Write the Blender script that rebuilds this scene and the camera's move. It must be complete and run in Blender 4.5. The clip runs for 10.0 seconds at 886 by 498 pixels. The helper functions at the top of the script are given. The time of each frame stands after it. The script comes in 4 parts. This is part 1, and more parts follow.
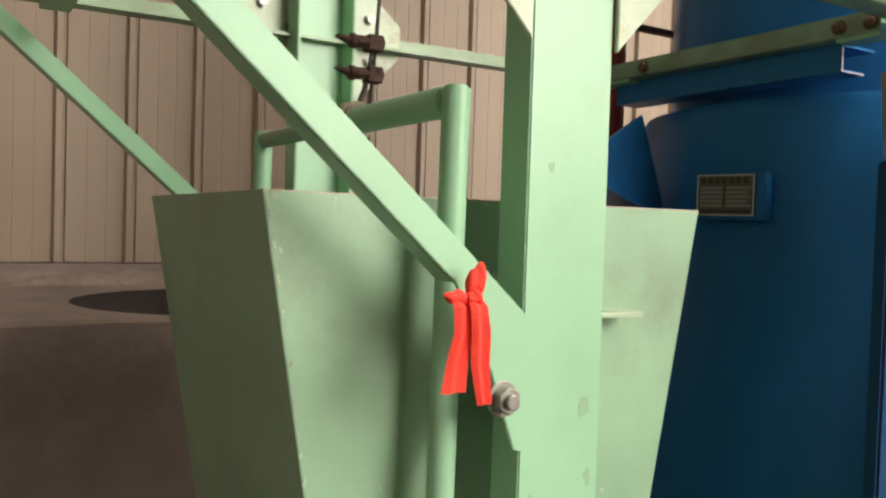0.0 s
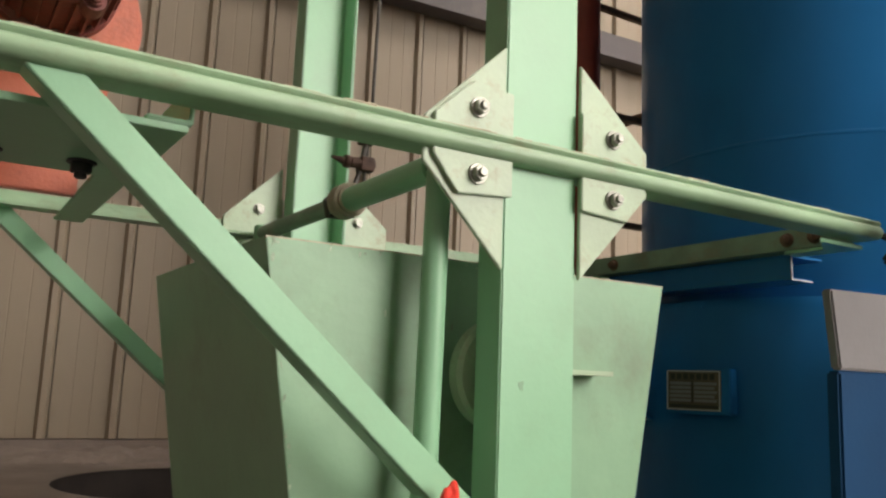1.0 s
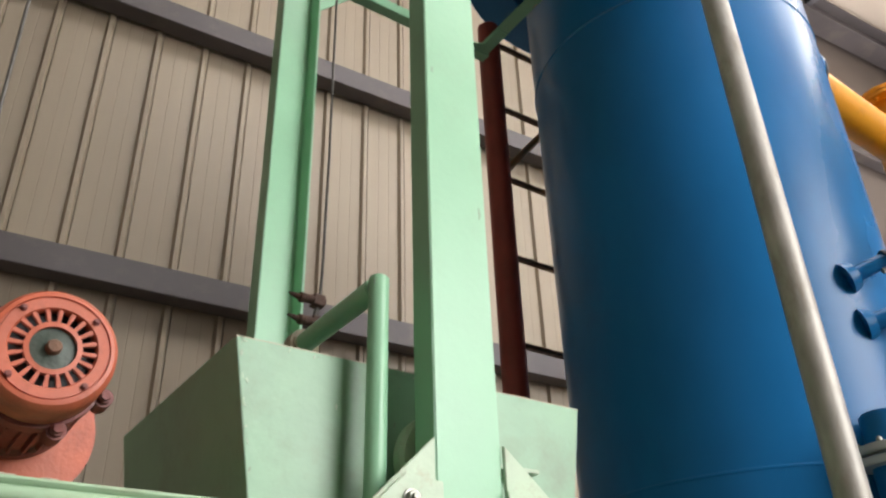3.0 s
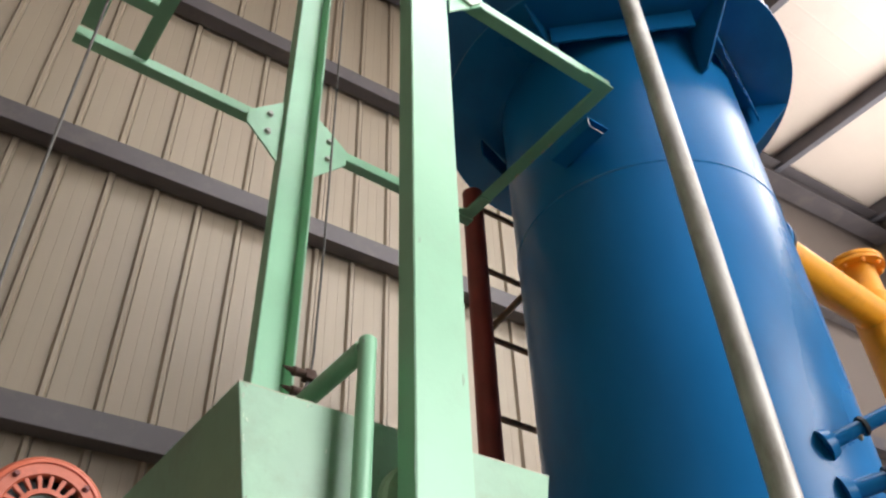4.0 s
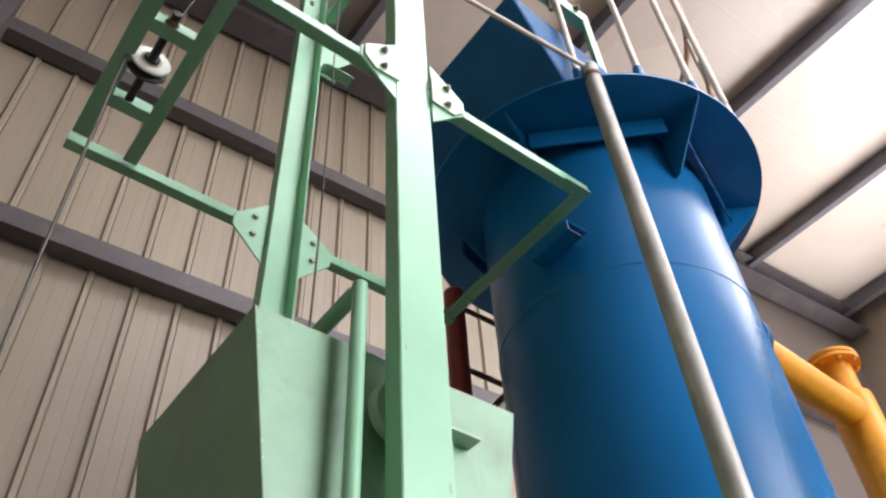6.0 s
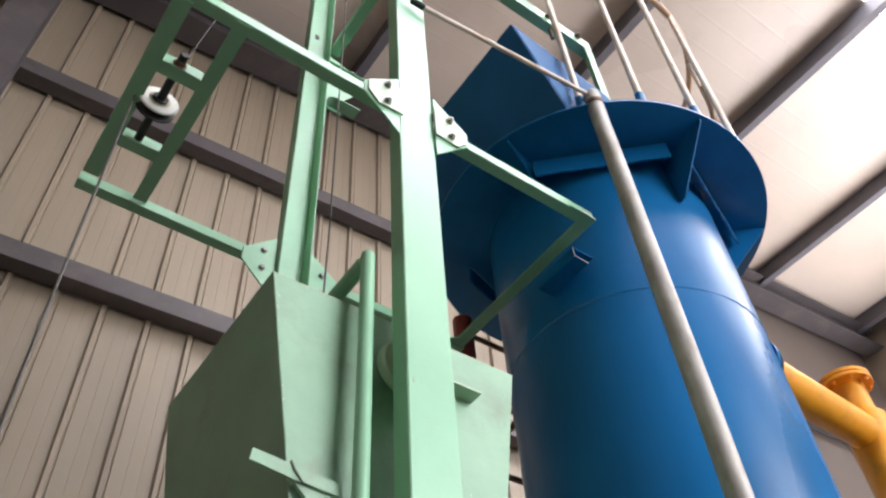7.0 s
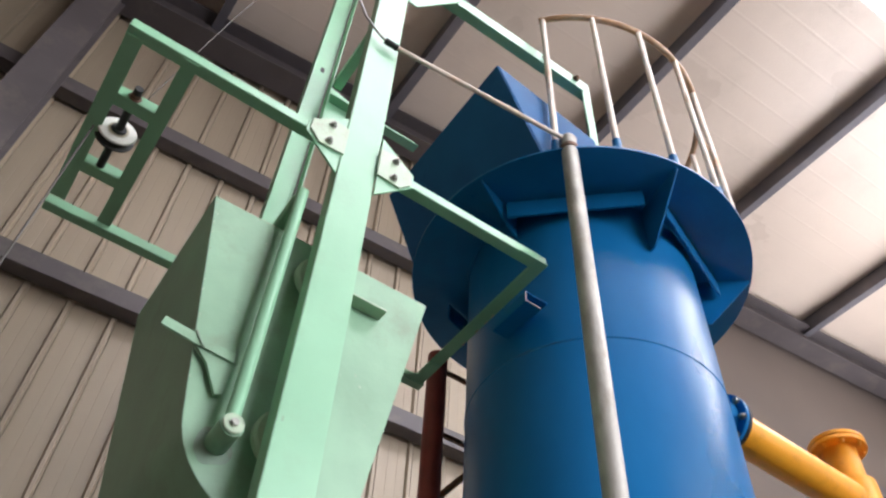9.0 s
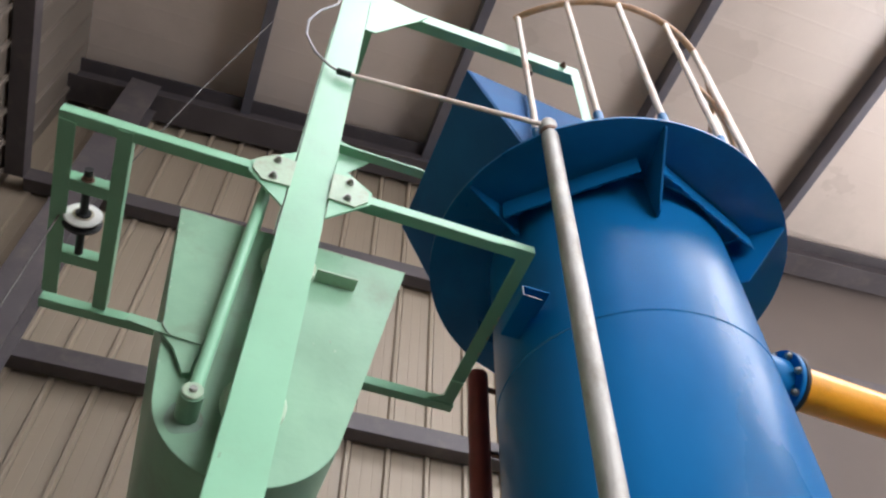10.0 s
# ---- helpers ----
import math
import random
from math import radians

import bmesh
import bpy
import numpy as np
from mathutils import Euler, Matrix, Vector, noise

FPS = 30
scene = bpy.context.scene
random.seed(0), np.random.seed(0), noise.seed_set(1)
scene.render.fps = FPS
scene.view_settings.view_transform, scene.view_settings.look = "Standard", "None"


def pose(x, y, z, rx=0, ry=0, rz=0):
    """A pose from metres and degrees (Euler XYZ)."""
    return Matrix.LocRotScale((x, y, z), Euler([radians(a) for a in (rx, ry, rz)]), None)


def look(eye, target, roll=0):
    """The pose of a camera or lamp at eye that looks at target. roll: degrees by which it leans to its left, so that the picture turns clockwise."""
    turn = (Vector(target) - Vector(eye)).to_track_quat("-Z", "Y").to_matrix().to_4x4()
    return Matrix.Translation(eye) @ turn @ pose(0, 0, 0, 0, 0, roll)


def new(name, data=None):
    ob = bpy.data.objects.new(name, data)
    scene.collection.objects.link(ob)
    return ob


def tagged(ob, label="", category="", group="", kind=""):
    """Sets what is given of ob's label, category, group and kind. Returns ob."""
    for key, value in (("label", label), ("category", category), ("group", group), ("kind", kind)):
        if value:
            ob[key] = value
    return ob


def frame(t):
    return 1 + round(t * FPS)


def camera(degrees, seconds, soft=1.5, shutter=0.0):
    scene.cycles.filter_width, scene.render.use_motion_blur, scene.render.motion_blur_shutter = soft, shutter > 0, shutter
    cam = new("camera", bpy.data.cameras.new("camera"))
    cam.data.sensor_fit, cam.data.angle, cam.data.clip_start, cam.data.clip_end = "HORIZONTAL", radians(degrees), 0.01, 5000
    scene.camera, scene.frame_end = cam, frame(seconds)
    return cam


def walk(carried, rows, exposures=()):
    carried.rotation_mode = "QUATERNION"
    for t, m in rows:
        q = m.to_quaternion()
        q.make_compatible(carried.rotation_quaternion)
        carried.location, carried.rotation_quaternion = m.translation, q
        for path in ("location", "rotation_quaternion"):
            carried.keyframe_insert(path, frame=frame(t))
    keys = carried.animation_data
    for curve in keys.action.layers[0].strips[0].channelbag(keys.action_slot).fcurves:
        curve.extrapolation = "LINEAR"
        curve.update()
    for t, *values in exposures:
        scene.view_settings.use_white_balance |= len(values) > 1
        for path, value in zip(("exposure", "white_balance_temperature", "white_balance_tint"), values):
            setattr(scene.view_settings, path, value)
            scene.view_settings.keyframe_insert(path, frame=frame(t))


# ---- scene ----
cam = camera(56.0, 10.0, soft=2.35)
PATH = [
    (0, (0.027, 0.054, 1.631), (1.055, 1.769, 1.57), 1.8),
    (0.5, (0.021, 0.007, 1.673), (1.031, 1.729, 1.796), 2.6),
    (1, (-0.014, -0.032, 1.698), (1.016, 1.652, 2.019), 2.2),
    (1.5, (-0.03, -0.05, 1.715), (0.999, 1.595, 2.203), -0.3),
    (2, (-0.047, -0.089, 1.737), (0.991, 1.488, 2.396), -0.7),
    (2.5, (-0.062, -0.128, 1.757), (0.959, 1.383, 2.577), -1.1),
    (3, (-0.076, -0.16, 1.774), (0.93, 1.254, 2.768), -2.0),
    (3.2, (-0.082, -0.171, 1.781), (0.916, 1.202, 2.839), -2.1),
    (4.3, (-0.127, -0.216, 1.759), (0.786, 0.964, 3.091), -2.4),
    (4.5, (-0.132, -0.218, 1.762), (0.782, 0.95, 3.104), -2.5),
    (5, (-0.139, -0.218, 1.764), (0.77, 0.901, 3.15), -3.0),
    (5.5, (-0.149, -0.222, 1.765), (0.749, 0.855, 3.191), -3.5),
    (7, (-0.163, -0.262, 1.76), (0.678, 0.774, 3.249), -4.7),
    (7.5, (-0.169, -0.287, 1.761), (0.632, 0.733, 3.283), -4.0),
    (8, (-0.169, -0.343, 1.76), (0.602, 0.669, 3.304), -2.8),
    (8.5, (-0.047, -0.435, 1.746), (0.69, 0.584, 3.301), -0.6),
    (8.8, (0.066, -0.465, 1.773), (0.79, 0.562, 3.329), 0.4),
    (9, (0.134, -0.538, 1.765), (0.811, 0.558, 3.295), 4.0),
    (9.3, (0.22, -0.592, 1.793), (0.802, 0.49, 3.215), 7.9),
    (9.5, (0.317, -0.558, 1.756), (0.872, 0.598, 3.291), 8.7),
    (9.7, (0.415, -0.572, 1.763), (0.912, 0.61, 3.332), 7.4),
    (10, (0.576, -0.602, 1.775), (0.981, 0.542, 3.365), 1.0),
]
# the clip's camera cools its white balance as it tilts up
EXPOSURES = [(0.0, 0.0, 7400, 20), (1.0, -0.42, 7200, 16), (2.5, -0.33, 6700, 13), (4.5, -0.14, 6250, 14), (7.0, -0.16, 6150, 17), (8.5, -0.18, 6150, 17), (10.0, -0.33, 6000, 16)]
walk(cam, [(t, look(eye, target, roll)) for t, eye, target, roll in PATH], EXPOSURES)


# ---- light ----
world = bpy.data.worlds.new("sky")
scene.world = world
world.use_nodes = True
_wn = world.node_tree.nodes
_sky = _wn.new("ShaderNodeTexSky")
_sky.sky_type, _sky.sun_disc = "NISHITA", False
_sky.sun_elevation, _sky.sun_rotation = radians(42), radians(150)
_wn["Background"].inputs["Strength"].default_value = 0.1
world.node_tree.links.new(_sky.outputs["Color"], _wn["Background"].inputs["Color"])


def area(name, m, w, h, power, colour, spread):
    d = bpy.data.lights.new(name, "AREA")
    d.shape, d.size, d.size_y, d.energy, d.color = "RECTANGLE", w, h, power, colour
    d.spread = radians(spread)
    ob = new(name, d)
    ob.matrix_basis = m
    return ob


# added lamps, out of view: open-end fill tilted at the roof, assumed big door's daylight
area("end_roof_fill", look((9.3, -1.9, 5.6), (6.9, -1.2, 8.9)), 8.4, 5.0, 470, (1.0, 0.955, 0.91), 108)
area("door_daylight", look((5.6, -8.0, 5.3), (1.0, 1.5, 1.4)), 6.4, 5.6, 340, (1.0, 0.985, 0.96), 74)

# ---- materials ----


def material(name, colour, rough=0.5, metal=0.0, vary=0.12, scale=6.0, bump=0.05, fine=120.0, dirt=None, amount=0.35, dirt_scale=3.0, random_tint=0.0, coat=0.0, stretch=(1, 1, 1), spec=0.5):
    """Paint or metal with a mottle at two scales, a little relief and, if dirt is given, stains of that colour."""
    m = bpy.data.materials.new(name)
    m.use_nodes = True
    nt = m.node_tree
    N, L = nt.nodes, nt.links
    b = N["Principled BSDF"]
    tc = N.new("ShaderNodeTexCoord")
    mp = N.new("ShaderNodeMapping")
    mp.inputs["Scale"].default_value = stretch
    L.new(tc.outputs["Object"], mp.inputs["Vector"])
    n1, n2 = N.new("ShaderNodeTexNoise"), N.new("ShaderNodeTexNoise")
    for n, sc, de in ((n1, scale, 5.0), (n2, fine, 3.0)):
        n.inputs["Scale"].default_value, n.inputs["Detail"].default_value = sc, de
        L.new(mp.outputs["Vector"], n.inputs["Vector"])
    r1 = N.new("ShaderNodeMapRange")
    r1.inputs["From Min"].default_value, r1.inputs["From Max"].default_value = 0.3, 0.7
    r1.inputs["To Min"].default_value, r1.inputs["To Max"].default_value = 1 - vary, 1 + vary
    L.new(n1.outputs["Fac"], r1.inputs["Value"])
    hsv = N.new("ShaderNodeHueSaturation")
    hsv.inputs["Color"].default_value = (*colour, 1)
    last = r1.outputs["Result"]
    if random_tint:
        oi, r3, mu = N.new("ShaderNodeObjectInfo"), N.new("ShaderNodeMapRange"), N.new("ShaderNodeMath")
        r3.inputs["To Min"].default_value, r3.inputs["To Max"].default_value = 1 - random_tint, 1 + random_tint
        mu.operation = "MULTIPLY"
        L.new(oi.outputs["Random"], r3.inputs["Value"])
        L.new(r3.outputs["Result"], mu.inputs[0])
        L.new(last, mu.inputs[1])
        last = mu.outputs[0]
    L.new(last, hsv.inputs["Value"])
    col = hsv.outputs["Color"]
    if dirt:
        n3, cr, mx = N.new("ShaderNodeTexNoise"), N.new("ShaderNodeMapRange"), N.new("ShaderNodeMixRGB")
        n3.inputs["Scale"].default_value, n3.inputs["Detail"].default_value, n3.inputs["Roughness"].default_value = dirt_scale, 8.0, 0.7
        L.new(mp.outputs["Vector"], n3.inputs["Vector"])
        cr.inputs["From Min"].default_value, cr.inputs["From Max"].default_value = 0.52, 0.75
        cr.inputs["To Max"].default_value = amount
        L.new(n3.outputs["Fac"], cr.inputs["Value"])
        L.new(cr.outputs["Result"], mx.inputs["Fac"])
        L.new(col, mx.inputs["Color1"])
        mx.inputs["Color2"].default_value = (*dirt, 1)
        col = mx.outputs["Color"]
    L.new(col, b.inputs["Base Color"])
    r2 = N.new("ShaderNodeMapRange")
    r2.inputs["To Min"].default_value, r2.inputs["To Max"].default_value = max(0.03, rough - 0.1), min(1.0, rough + 0.1)
    L.new(n1.outputs["Fac"], r2.inputs["Value"])
    L.new(r2.outputs["Result"], b.inputs["Roughness"])
    b.inputs["Metallic"].default_value = metal
    b.inputs["Specular IOR Level"].default_value = spec
    b.inputs["Coat Weight"].default_value = coat
    b.inputs["Coat Roughness"].default_value = 0.12
    if bump:
        bp, ad = N.new("ShaderNodeBump"), N.new("ShaderNodeMath")
        ad.operation = "ADD"
        L.new(n1.outputs["Fac"], ad.inputs[0])
        L.new(n2.outputs["Fac"], ad.inputs[1])
        bp.inputs["Strength"].default_value, bp.inputs["Distance"].default_value = bump, 0.004
        L.new(ad.outputs[0], bp.inputs["Height"])
        L.new(bp.outputs["Normal"], b.inputs["Normal"])
    return m


GREEN = material("green_paint", (0.255, 0.505, 0.315), 0.34, vary=0.06, scale=5, bump=0.08, fine=70, dirt=(0.20, 0.19, 0.12), amount=0.14, dirt_scale=9, spec=0.38)
BUCKET = material("bucket_paint", (0.215, 0.39, 0.245), 0.42, vary=0.13, scale=6, bump=0.14, fine=50, dirt=(0.17, 0.20, 0.13), amount=0.6, dirt_scale=4.5)
# dirt, and the shadow on the mid ring's side beam darkened into the base
DIRTY_SHADED = material("dirty_shaded_green_paint", (0.19, 0.29, 0.21), 0.55, vary=0.2, scale=12, bump=0.2, fine=60, dirt=(0.20, 0.15, 0.10), amount=0.75, dirt_scale=14)
CHIP = material("chipped_primer", (0.31, 0.43, 0.30), 0.75, vary=0.4, scale=60, bump=0.2)
WORN = material("worn_beam_paint", (0.245, 0.385, 0.235), 0.42, vary=0.18, scale=12, bump=0.2, fine=90, dirt=(0.20, 0.16, 0.10), amount=0.7, dirt_scale=16, stretch=(0.5, 1, 1))
CREAM = material("worn_green_paint", (0.36, 0.485, 0.33), 0.4, vary=0.12, scale=10, bump=0.15, fine=90, dirt=(0.27, 0.21, 0.13), amount=0.8, dirt_scale=20)
GRIME = material("worn_edge", (0.40, 0.36, 0.26), 0.7, vary=0.3, scale=25, bump=0.3)
BLUE = material("blue_paint", (0.007, 0.13, 0.33), 0.30, vary=0.2, scale=2.2, bump=0.05, fine=30, dirt=(0.012, 0.07, 0.18), amount=0.55, dirt_scale=1.6, stretch=(1, 1, 0.45), spec=0.16)
WELD = material("painted_weld", (0.012, 0.15, 0.36), 0.16, vary=0.2, scale=12, bump=0.3, fine=80, spec=0.8)
CHUTE = material("dull_blue_paint", (0.02, 0.115, 0.29), 0.6, vary=0.14, scale=3, bump=0.08, fine=30, dirt=(0.02, 0.07, 0.16), amount=0.5, dirt_scale=2.5, spec=0.12)
YELLOW = material("yellow_paint", (0.85, 0.36, 0.015), 0.35, vary=0.08, scale=4, bump=0.06, dirt=(0.25, 0.10, 0.02), amount=0.35, dirt_scale=9, coat=0.2)
# the motor's orange darkened to maroon for its shaded body, plus grime
MOTOR_SHADE = material("shaded_grimy_motor_paint", (0.17, 0.035, 0.026), 0.5, vary=0.3, scale=16, bump=0.2, fine=120, dirt=(0.05, 0.025, 0.02), amount=0.7, dirt_scale=14)
HUB = material("dark_green_hub", (0.045, 0.065, 0.048), 0.5, vary=0.25, scale=60, bump=0.2)
OCHRE = material("brown_ochre_paint", (0.26, 0.12, 0.04), 0.6, vary=0.25, scale=12, bump=0.2)
ORANGE = material("motor_paint", (0.46, 0.105, 0.05), 0.45, vary=0.15, scale=14, bump=0.15, fine=150, dirt=(0.10, 0.03, 0.02), amount=0.6, dirt_scale=16)
RED = material("red_oxide_paint", (0.30, 0.045, 0.03), 0.5, vary=0.2, scale=8, bump=0.1, dirt=(0.10, 0.03, 0.02), amount=0.5)
GALV = material("galvanised_pipe", (0.37, 0.355, 0.315), 0.5, metal=0.25, vary=0.25, scale=16, bump=0.2, fine=70, dirt=(0.17, 0.14, 0.09), amount=0.7, dirt_scale=10, stretch=(1, 1, 0.45))
# near-black base: the shade deep in the pit hole is put into the colour
HOLE_SHADE = material("shaded_hole_concrete", (0.035, 0.028, 0.024), 0.9, vary=0.3, scale=8, bump=0.4)
RUSTY = material("dark_rust", (0.075, 0.04, 0.028), 0.75, metal=0.2, vary=0.4, scale=40, bump=0.5)
RUST = material("rusty_steel", (0.15, 0.085, 0.055), 0.75, metal=0.2, vary=0.4, scale=30, bump=0.4)
ZINC = material("zinc_bolt", (0.30, 0.31, 0.27), 0.42, metal=0.6, vary=0.2, scale=40, bump=0.1, dirt=(0.1, 0.09, 0.07), amount=0.7, dirt_scale=30)
DARK = material("dark_iron", (0.026, 0.028, 0.028), 0.55, metal=0.3, vary=0.3, scale=20, bump=0.2)
WHITE = material("white_nylon", (0.72, 0.72, 0.66), 0.45, vary=0.1, scale=10, bump=0.05, dirt=(0.3, 0.28, 0.2), amount=0.4, dirt_scale=12)
RAIL = material("rusty_rail", (0.56, 0.33, 0.17), 0.5, vary=0.25, scale=9, bump=0.15, dirt=(0.62, 0.50, 0.38), amount=0.8, dirt_scale=7)
PRIMED = material("primed_rail_post", (0.72, 0.62, 0.52), 0.5, vary=0.15, scale=9, bump=0.15, dirt=(0.60, 0.26, 0.06), amount=0.9, dirt_scale=4)
LINER = material("wall_liner", (0.335, 0.275, 0.20), 0.5, vary=0.07, scale=1.3, bump=0.06, fine=20, dirt=(0.30, 0.26, 0.21), amount=0.45, dirt_scale=1.6, random_tint=0.04, stretch=(4, 1, 0.35))
ROOF = material("roof_liner", (0.72, 0.62, 0.525), 0.3, vary=0.05, scale=1.0, bump=0.06, fine=9, dirt=(0.42, 0.37, 0.30), amount=0.3, dirt_scale=0.8)
PURLIN = material("grey_purlin_paint", (0.155, 0.15, 0.17), 0.5, vary=0.12, scale=3, bump=0.1, dirt=(0.24, 0.21, 0.19), amount=0.4, dirt_scale=3)
GIRT = material("grey_girt", (0.095, 0.083, 0.086), 0.55, vary=0.15, scale=3, bump=0.1, dirt=(0.2, 0.17, 0.14), amount=0.5, dirt_scale=4)
CONC = material("dusty_concrete", (0.25, 0.205, 0.175), 0.9, vary=0.2, scale=3.5, bump=0.5, fine=45, dirt=(0.12, 0.095, 0.08), amount=0.8, dirt_scale=2.5)
FLOOR = material("floor_concrete", (0.06, 0.055, 0.05), 0.8, vary=0.15, scale=1.2, bump=0.2, fine=30, dirt=(0.09, 0.08, 0.07), amount=0.5, dirt_scale=0.9)
# wall cladding colour lowered so less light bounces onto the bucket's left side
SIDE_LINER = material("darkened_side_liner", (0.22, 0.185, 0.15), 0.6, vary=0.15, scale=1.5, bump=0.1, fine=20)
PLASTER = material("plaster", (0.155, 0.125, 0.105), 0.85, vary=0.08, scale=1.0, bump=0.15, fine=25)
CLOTH = material("red_cloth", (0.78, 0.045, 0.025), 0.8, vary=0.12, scale=30, bump=0.3, fine=300)
BRASS = material("engraved_plate", (0.11, 0.085, 0.06), 0.4, metal=0.5, vary=0.15, scale=20, bump=0.1)
INK = material("black_ink", (0.03, 0.027, 0.02), 0.6, vary=0.1, bump=0.0)
# cabinet grey and blue, both darkened for the shadow the box stands in
COVER = material("shaded_cover_grey", (0.20, 0.195, 0.20), 0.5, vary=0.12, scale=5, bump=0.1, dirt=(0.15, 0.14, 0.13), amount=0.5, spec=0.2)
BOX_SHADE = material("shaded_cabinet_blue", (0.005, 0.045, 0.115), 0.65, vary=0.12, scale=4, bump=0.08, dirt=(0.02, 0.04, 0.08), amount=0.5, spec=0.15)
GREY = material("grey_sheet", (0.42, 0.42, 0.42), 0.5, vary=0.08, scale=5, bump=0.08, dirt=(0.25, 0.25, 0.24), amount=0.4)
ROPE = material("steel_rope", (0.10, 0.095, 0.085), 0.5, metal=0.5, vary=0.3, scale=60, bump=0.4)
RUBBER = material("black_rubber", (0.02, 0.02, 0.02), 0.5, vary=0.1, scale=20, bump=0.1)
GLASS_WHITE = material("gauge_face", (0.8, 0.8, 0.78), 0.3, vary=0.03, bump=0.0)

# daylight coming through the skylight is given as emission of the sheet itself
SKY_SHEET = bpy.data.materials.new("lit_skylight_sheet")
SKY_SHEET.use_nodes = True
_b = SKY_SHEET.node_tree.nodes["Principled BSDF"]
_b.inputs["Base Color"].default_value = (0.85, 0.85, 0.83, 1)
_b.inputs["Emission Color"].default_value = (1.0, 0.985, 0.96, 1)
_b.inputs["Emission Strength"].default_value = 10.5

# ---- building helpers ----


def part(name, bm, mat, parent=None, label="", smooth=False):
    me = bpy.data.meshes.new(name)
    bmesh.ops.recalc_face_normals(bm, faces=bm.faces[:])
    bm.to_mesh(me)
    bm.free()
    me.materials.append(mat)
    if smooth:
        me.shade_smooth()
        try:
            me.set_sharp_from_angle(angle=radians(35))
        except AttributeError:
            pass
    ob = new(name, me)
    if parent:
        ob.parent = parent
    if label:
        tagged(ob, label)
    return ob


def thing(name, label, category, group="", kind="", at=(0, 0, 0)):
    ob = new(name)
    ob.location = at
    ob.empty_display_size = 0.05
    return tagged(ob, label, category, group, kind)


def bevel(bm, w, seg=1, angle=40):
    es = [e for e in bm.edges if len(e.link_faces) == 2 and e.calc_face_angle(0) > radians(angle)]
    if es:
        bmesh.ops.bevel(bm, geom=es, offset=w, segments=seg, affect="EDGES", clamp_overlap=True)


def box(lo, hi, w=0.0, bm=None):
    own = bm is None
    bm = bm or bmesh.new()
    c = [(a + b) / 2 for a, b in zip(lo, hi)]
    d = [b - a for a, b in zip(lo, hi)]
    bmesh.ops.create_cube(bm, size=1, matrix=Matrix.Translation(c) @ Matrix.Diagonal((*d, 1)))
    if w and own:
        bevel(bm, w, 2)
    return bm


def tube(p0, p1, r, seg=20, r2=None, bm=None, w=0.0, caps=True):
    own = bm is None
    bm = bm or bmesh.new()
    p0, p1 = Vector(p0), Vector(p1)
    d = p1 - p0
    m = Matrix.Translation((p0 + p1) / 2) @ d.to_track_quat("Z", "Y").to_matrix().to_4x4()
    bmesh.ops.create_cone(bm, cap_ends=caps, segments=seg, radius1=r, radius2=r if r2 is None else r2, depth=d.length, matrix=m)
    if w and own:
        bevel(bm, w, 2)
    return bm


def prism(pts, axis, a, b, w=0.0):
    """A polygon given in the other two axes, pushed from a to b along axis."""
    bm = bmesh.new()

    def put(u, v, k):
        return {"x": (k, u, v), "y": (u, k, v), "z": (u, v, k)}[axis]

    lo = [bm.verts.new(put(u, v, a)) for u, v in pts]
    hi = [bm.verts.new(put(u, v, b)) for u, v in pts]
    bm.faces.new(lo)
    bm.faces.new(hi[::-1])
    for k in range(len(pts)):
        bm.faces.new((lo[k], hi[k], hi[k - 1], lo[k - 1]))
    bmesh.ops.recalc_face_normals(bm, faces=bm.faces[:])
    if w:
        bevel(bm, w, 2)
    return bm


def lathe(profile, seg=48, m=Matrix(), close=False):
    """Rings of (radius, height) turned round z."""
    bm = bmesh.new()
    rings = []
    for r, z in profile:
        rings.append([bm.verts.new(m @ Vector((r * math.cos(2 * math.pi * k / seg), r * math.sin(2 * math.pi * k / seg), z))) for k in range(seg)])
    pairs = list(zip(rings, rings[1:])) + ([(rings[-1], rings[0])] if close else [])
    for p, q in pairs:
        for k in range(seg):
            bm.faces.new((p[k], p[(k + 1) % seg], q[(k + 1) % seg], q[k]))
    if not close:
        bm.faces.new(rings[0][::-1])
        bm.faces.new(rings[-1])
    return bm


def sweep(points, r, seg=10, bm=None):
    """A round bar along a line of points."""
    bm = bm or bmesh.new()
    pts = [Vector(p) for p in points]
    rings, up = [], None
    for k, p in enumerate(pts):
        d = (pts[min(k + 1, len(pts) - 1)] - pts[max(k - 1, 0)]).normalized()
        if up is None:
            up = d.orthogonal().normalized()
        up = (up - d * up.dot(d)).normalized()
        side = d.cross(up)
        rings.append([bm.verts.new(p + r * (math.cos(2 * math.pi * j / seg) * up + math.sin(2 * math.pi * j / seg) * side)) for j in range(seg)])
    for a, b in zip(rings, rings[1:]):
        for j in range(seg):
            bm.faces.new((a[j], a[(j + 1) % seg], b[(j + 1) % seg], b[j]))
    bm.faces.new(rings[0][::-1])
    bm.faces.new(rings[-1])
    return bm


def bolt(p, d, parent, r=0.014, name="bolt", mat=None, nut=True):
    """A hexagon bolt with washer and thread end, standing out of p along d."""
    p, d = Vector(p), Vector(d).normalized()
    bm = tube(p, p + d * 0.003, r * 1.3, 18)
    tube(p + d * 0.003, p + d * (0.003 + r * 0.85), r, 6, bm=bm)
    if nut:
        tube(p + d * (0.003 + r * 0.85), p + d * (0.004 + r * 1.25), r * 0.55, 12, bm=bm)
    bevel(bm, r * 0.08)
    return part(name, bm, mat or ZINC, parent, smooth=True)


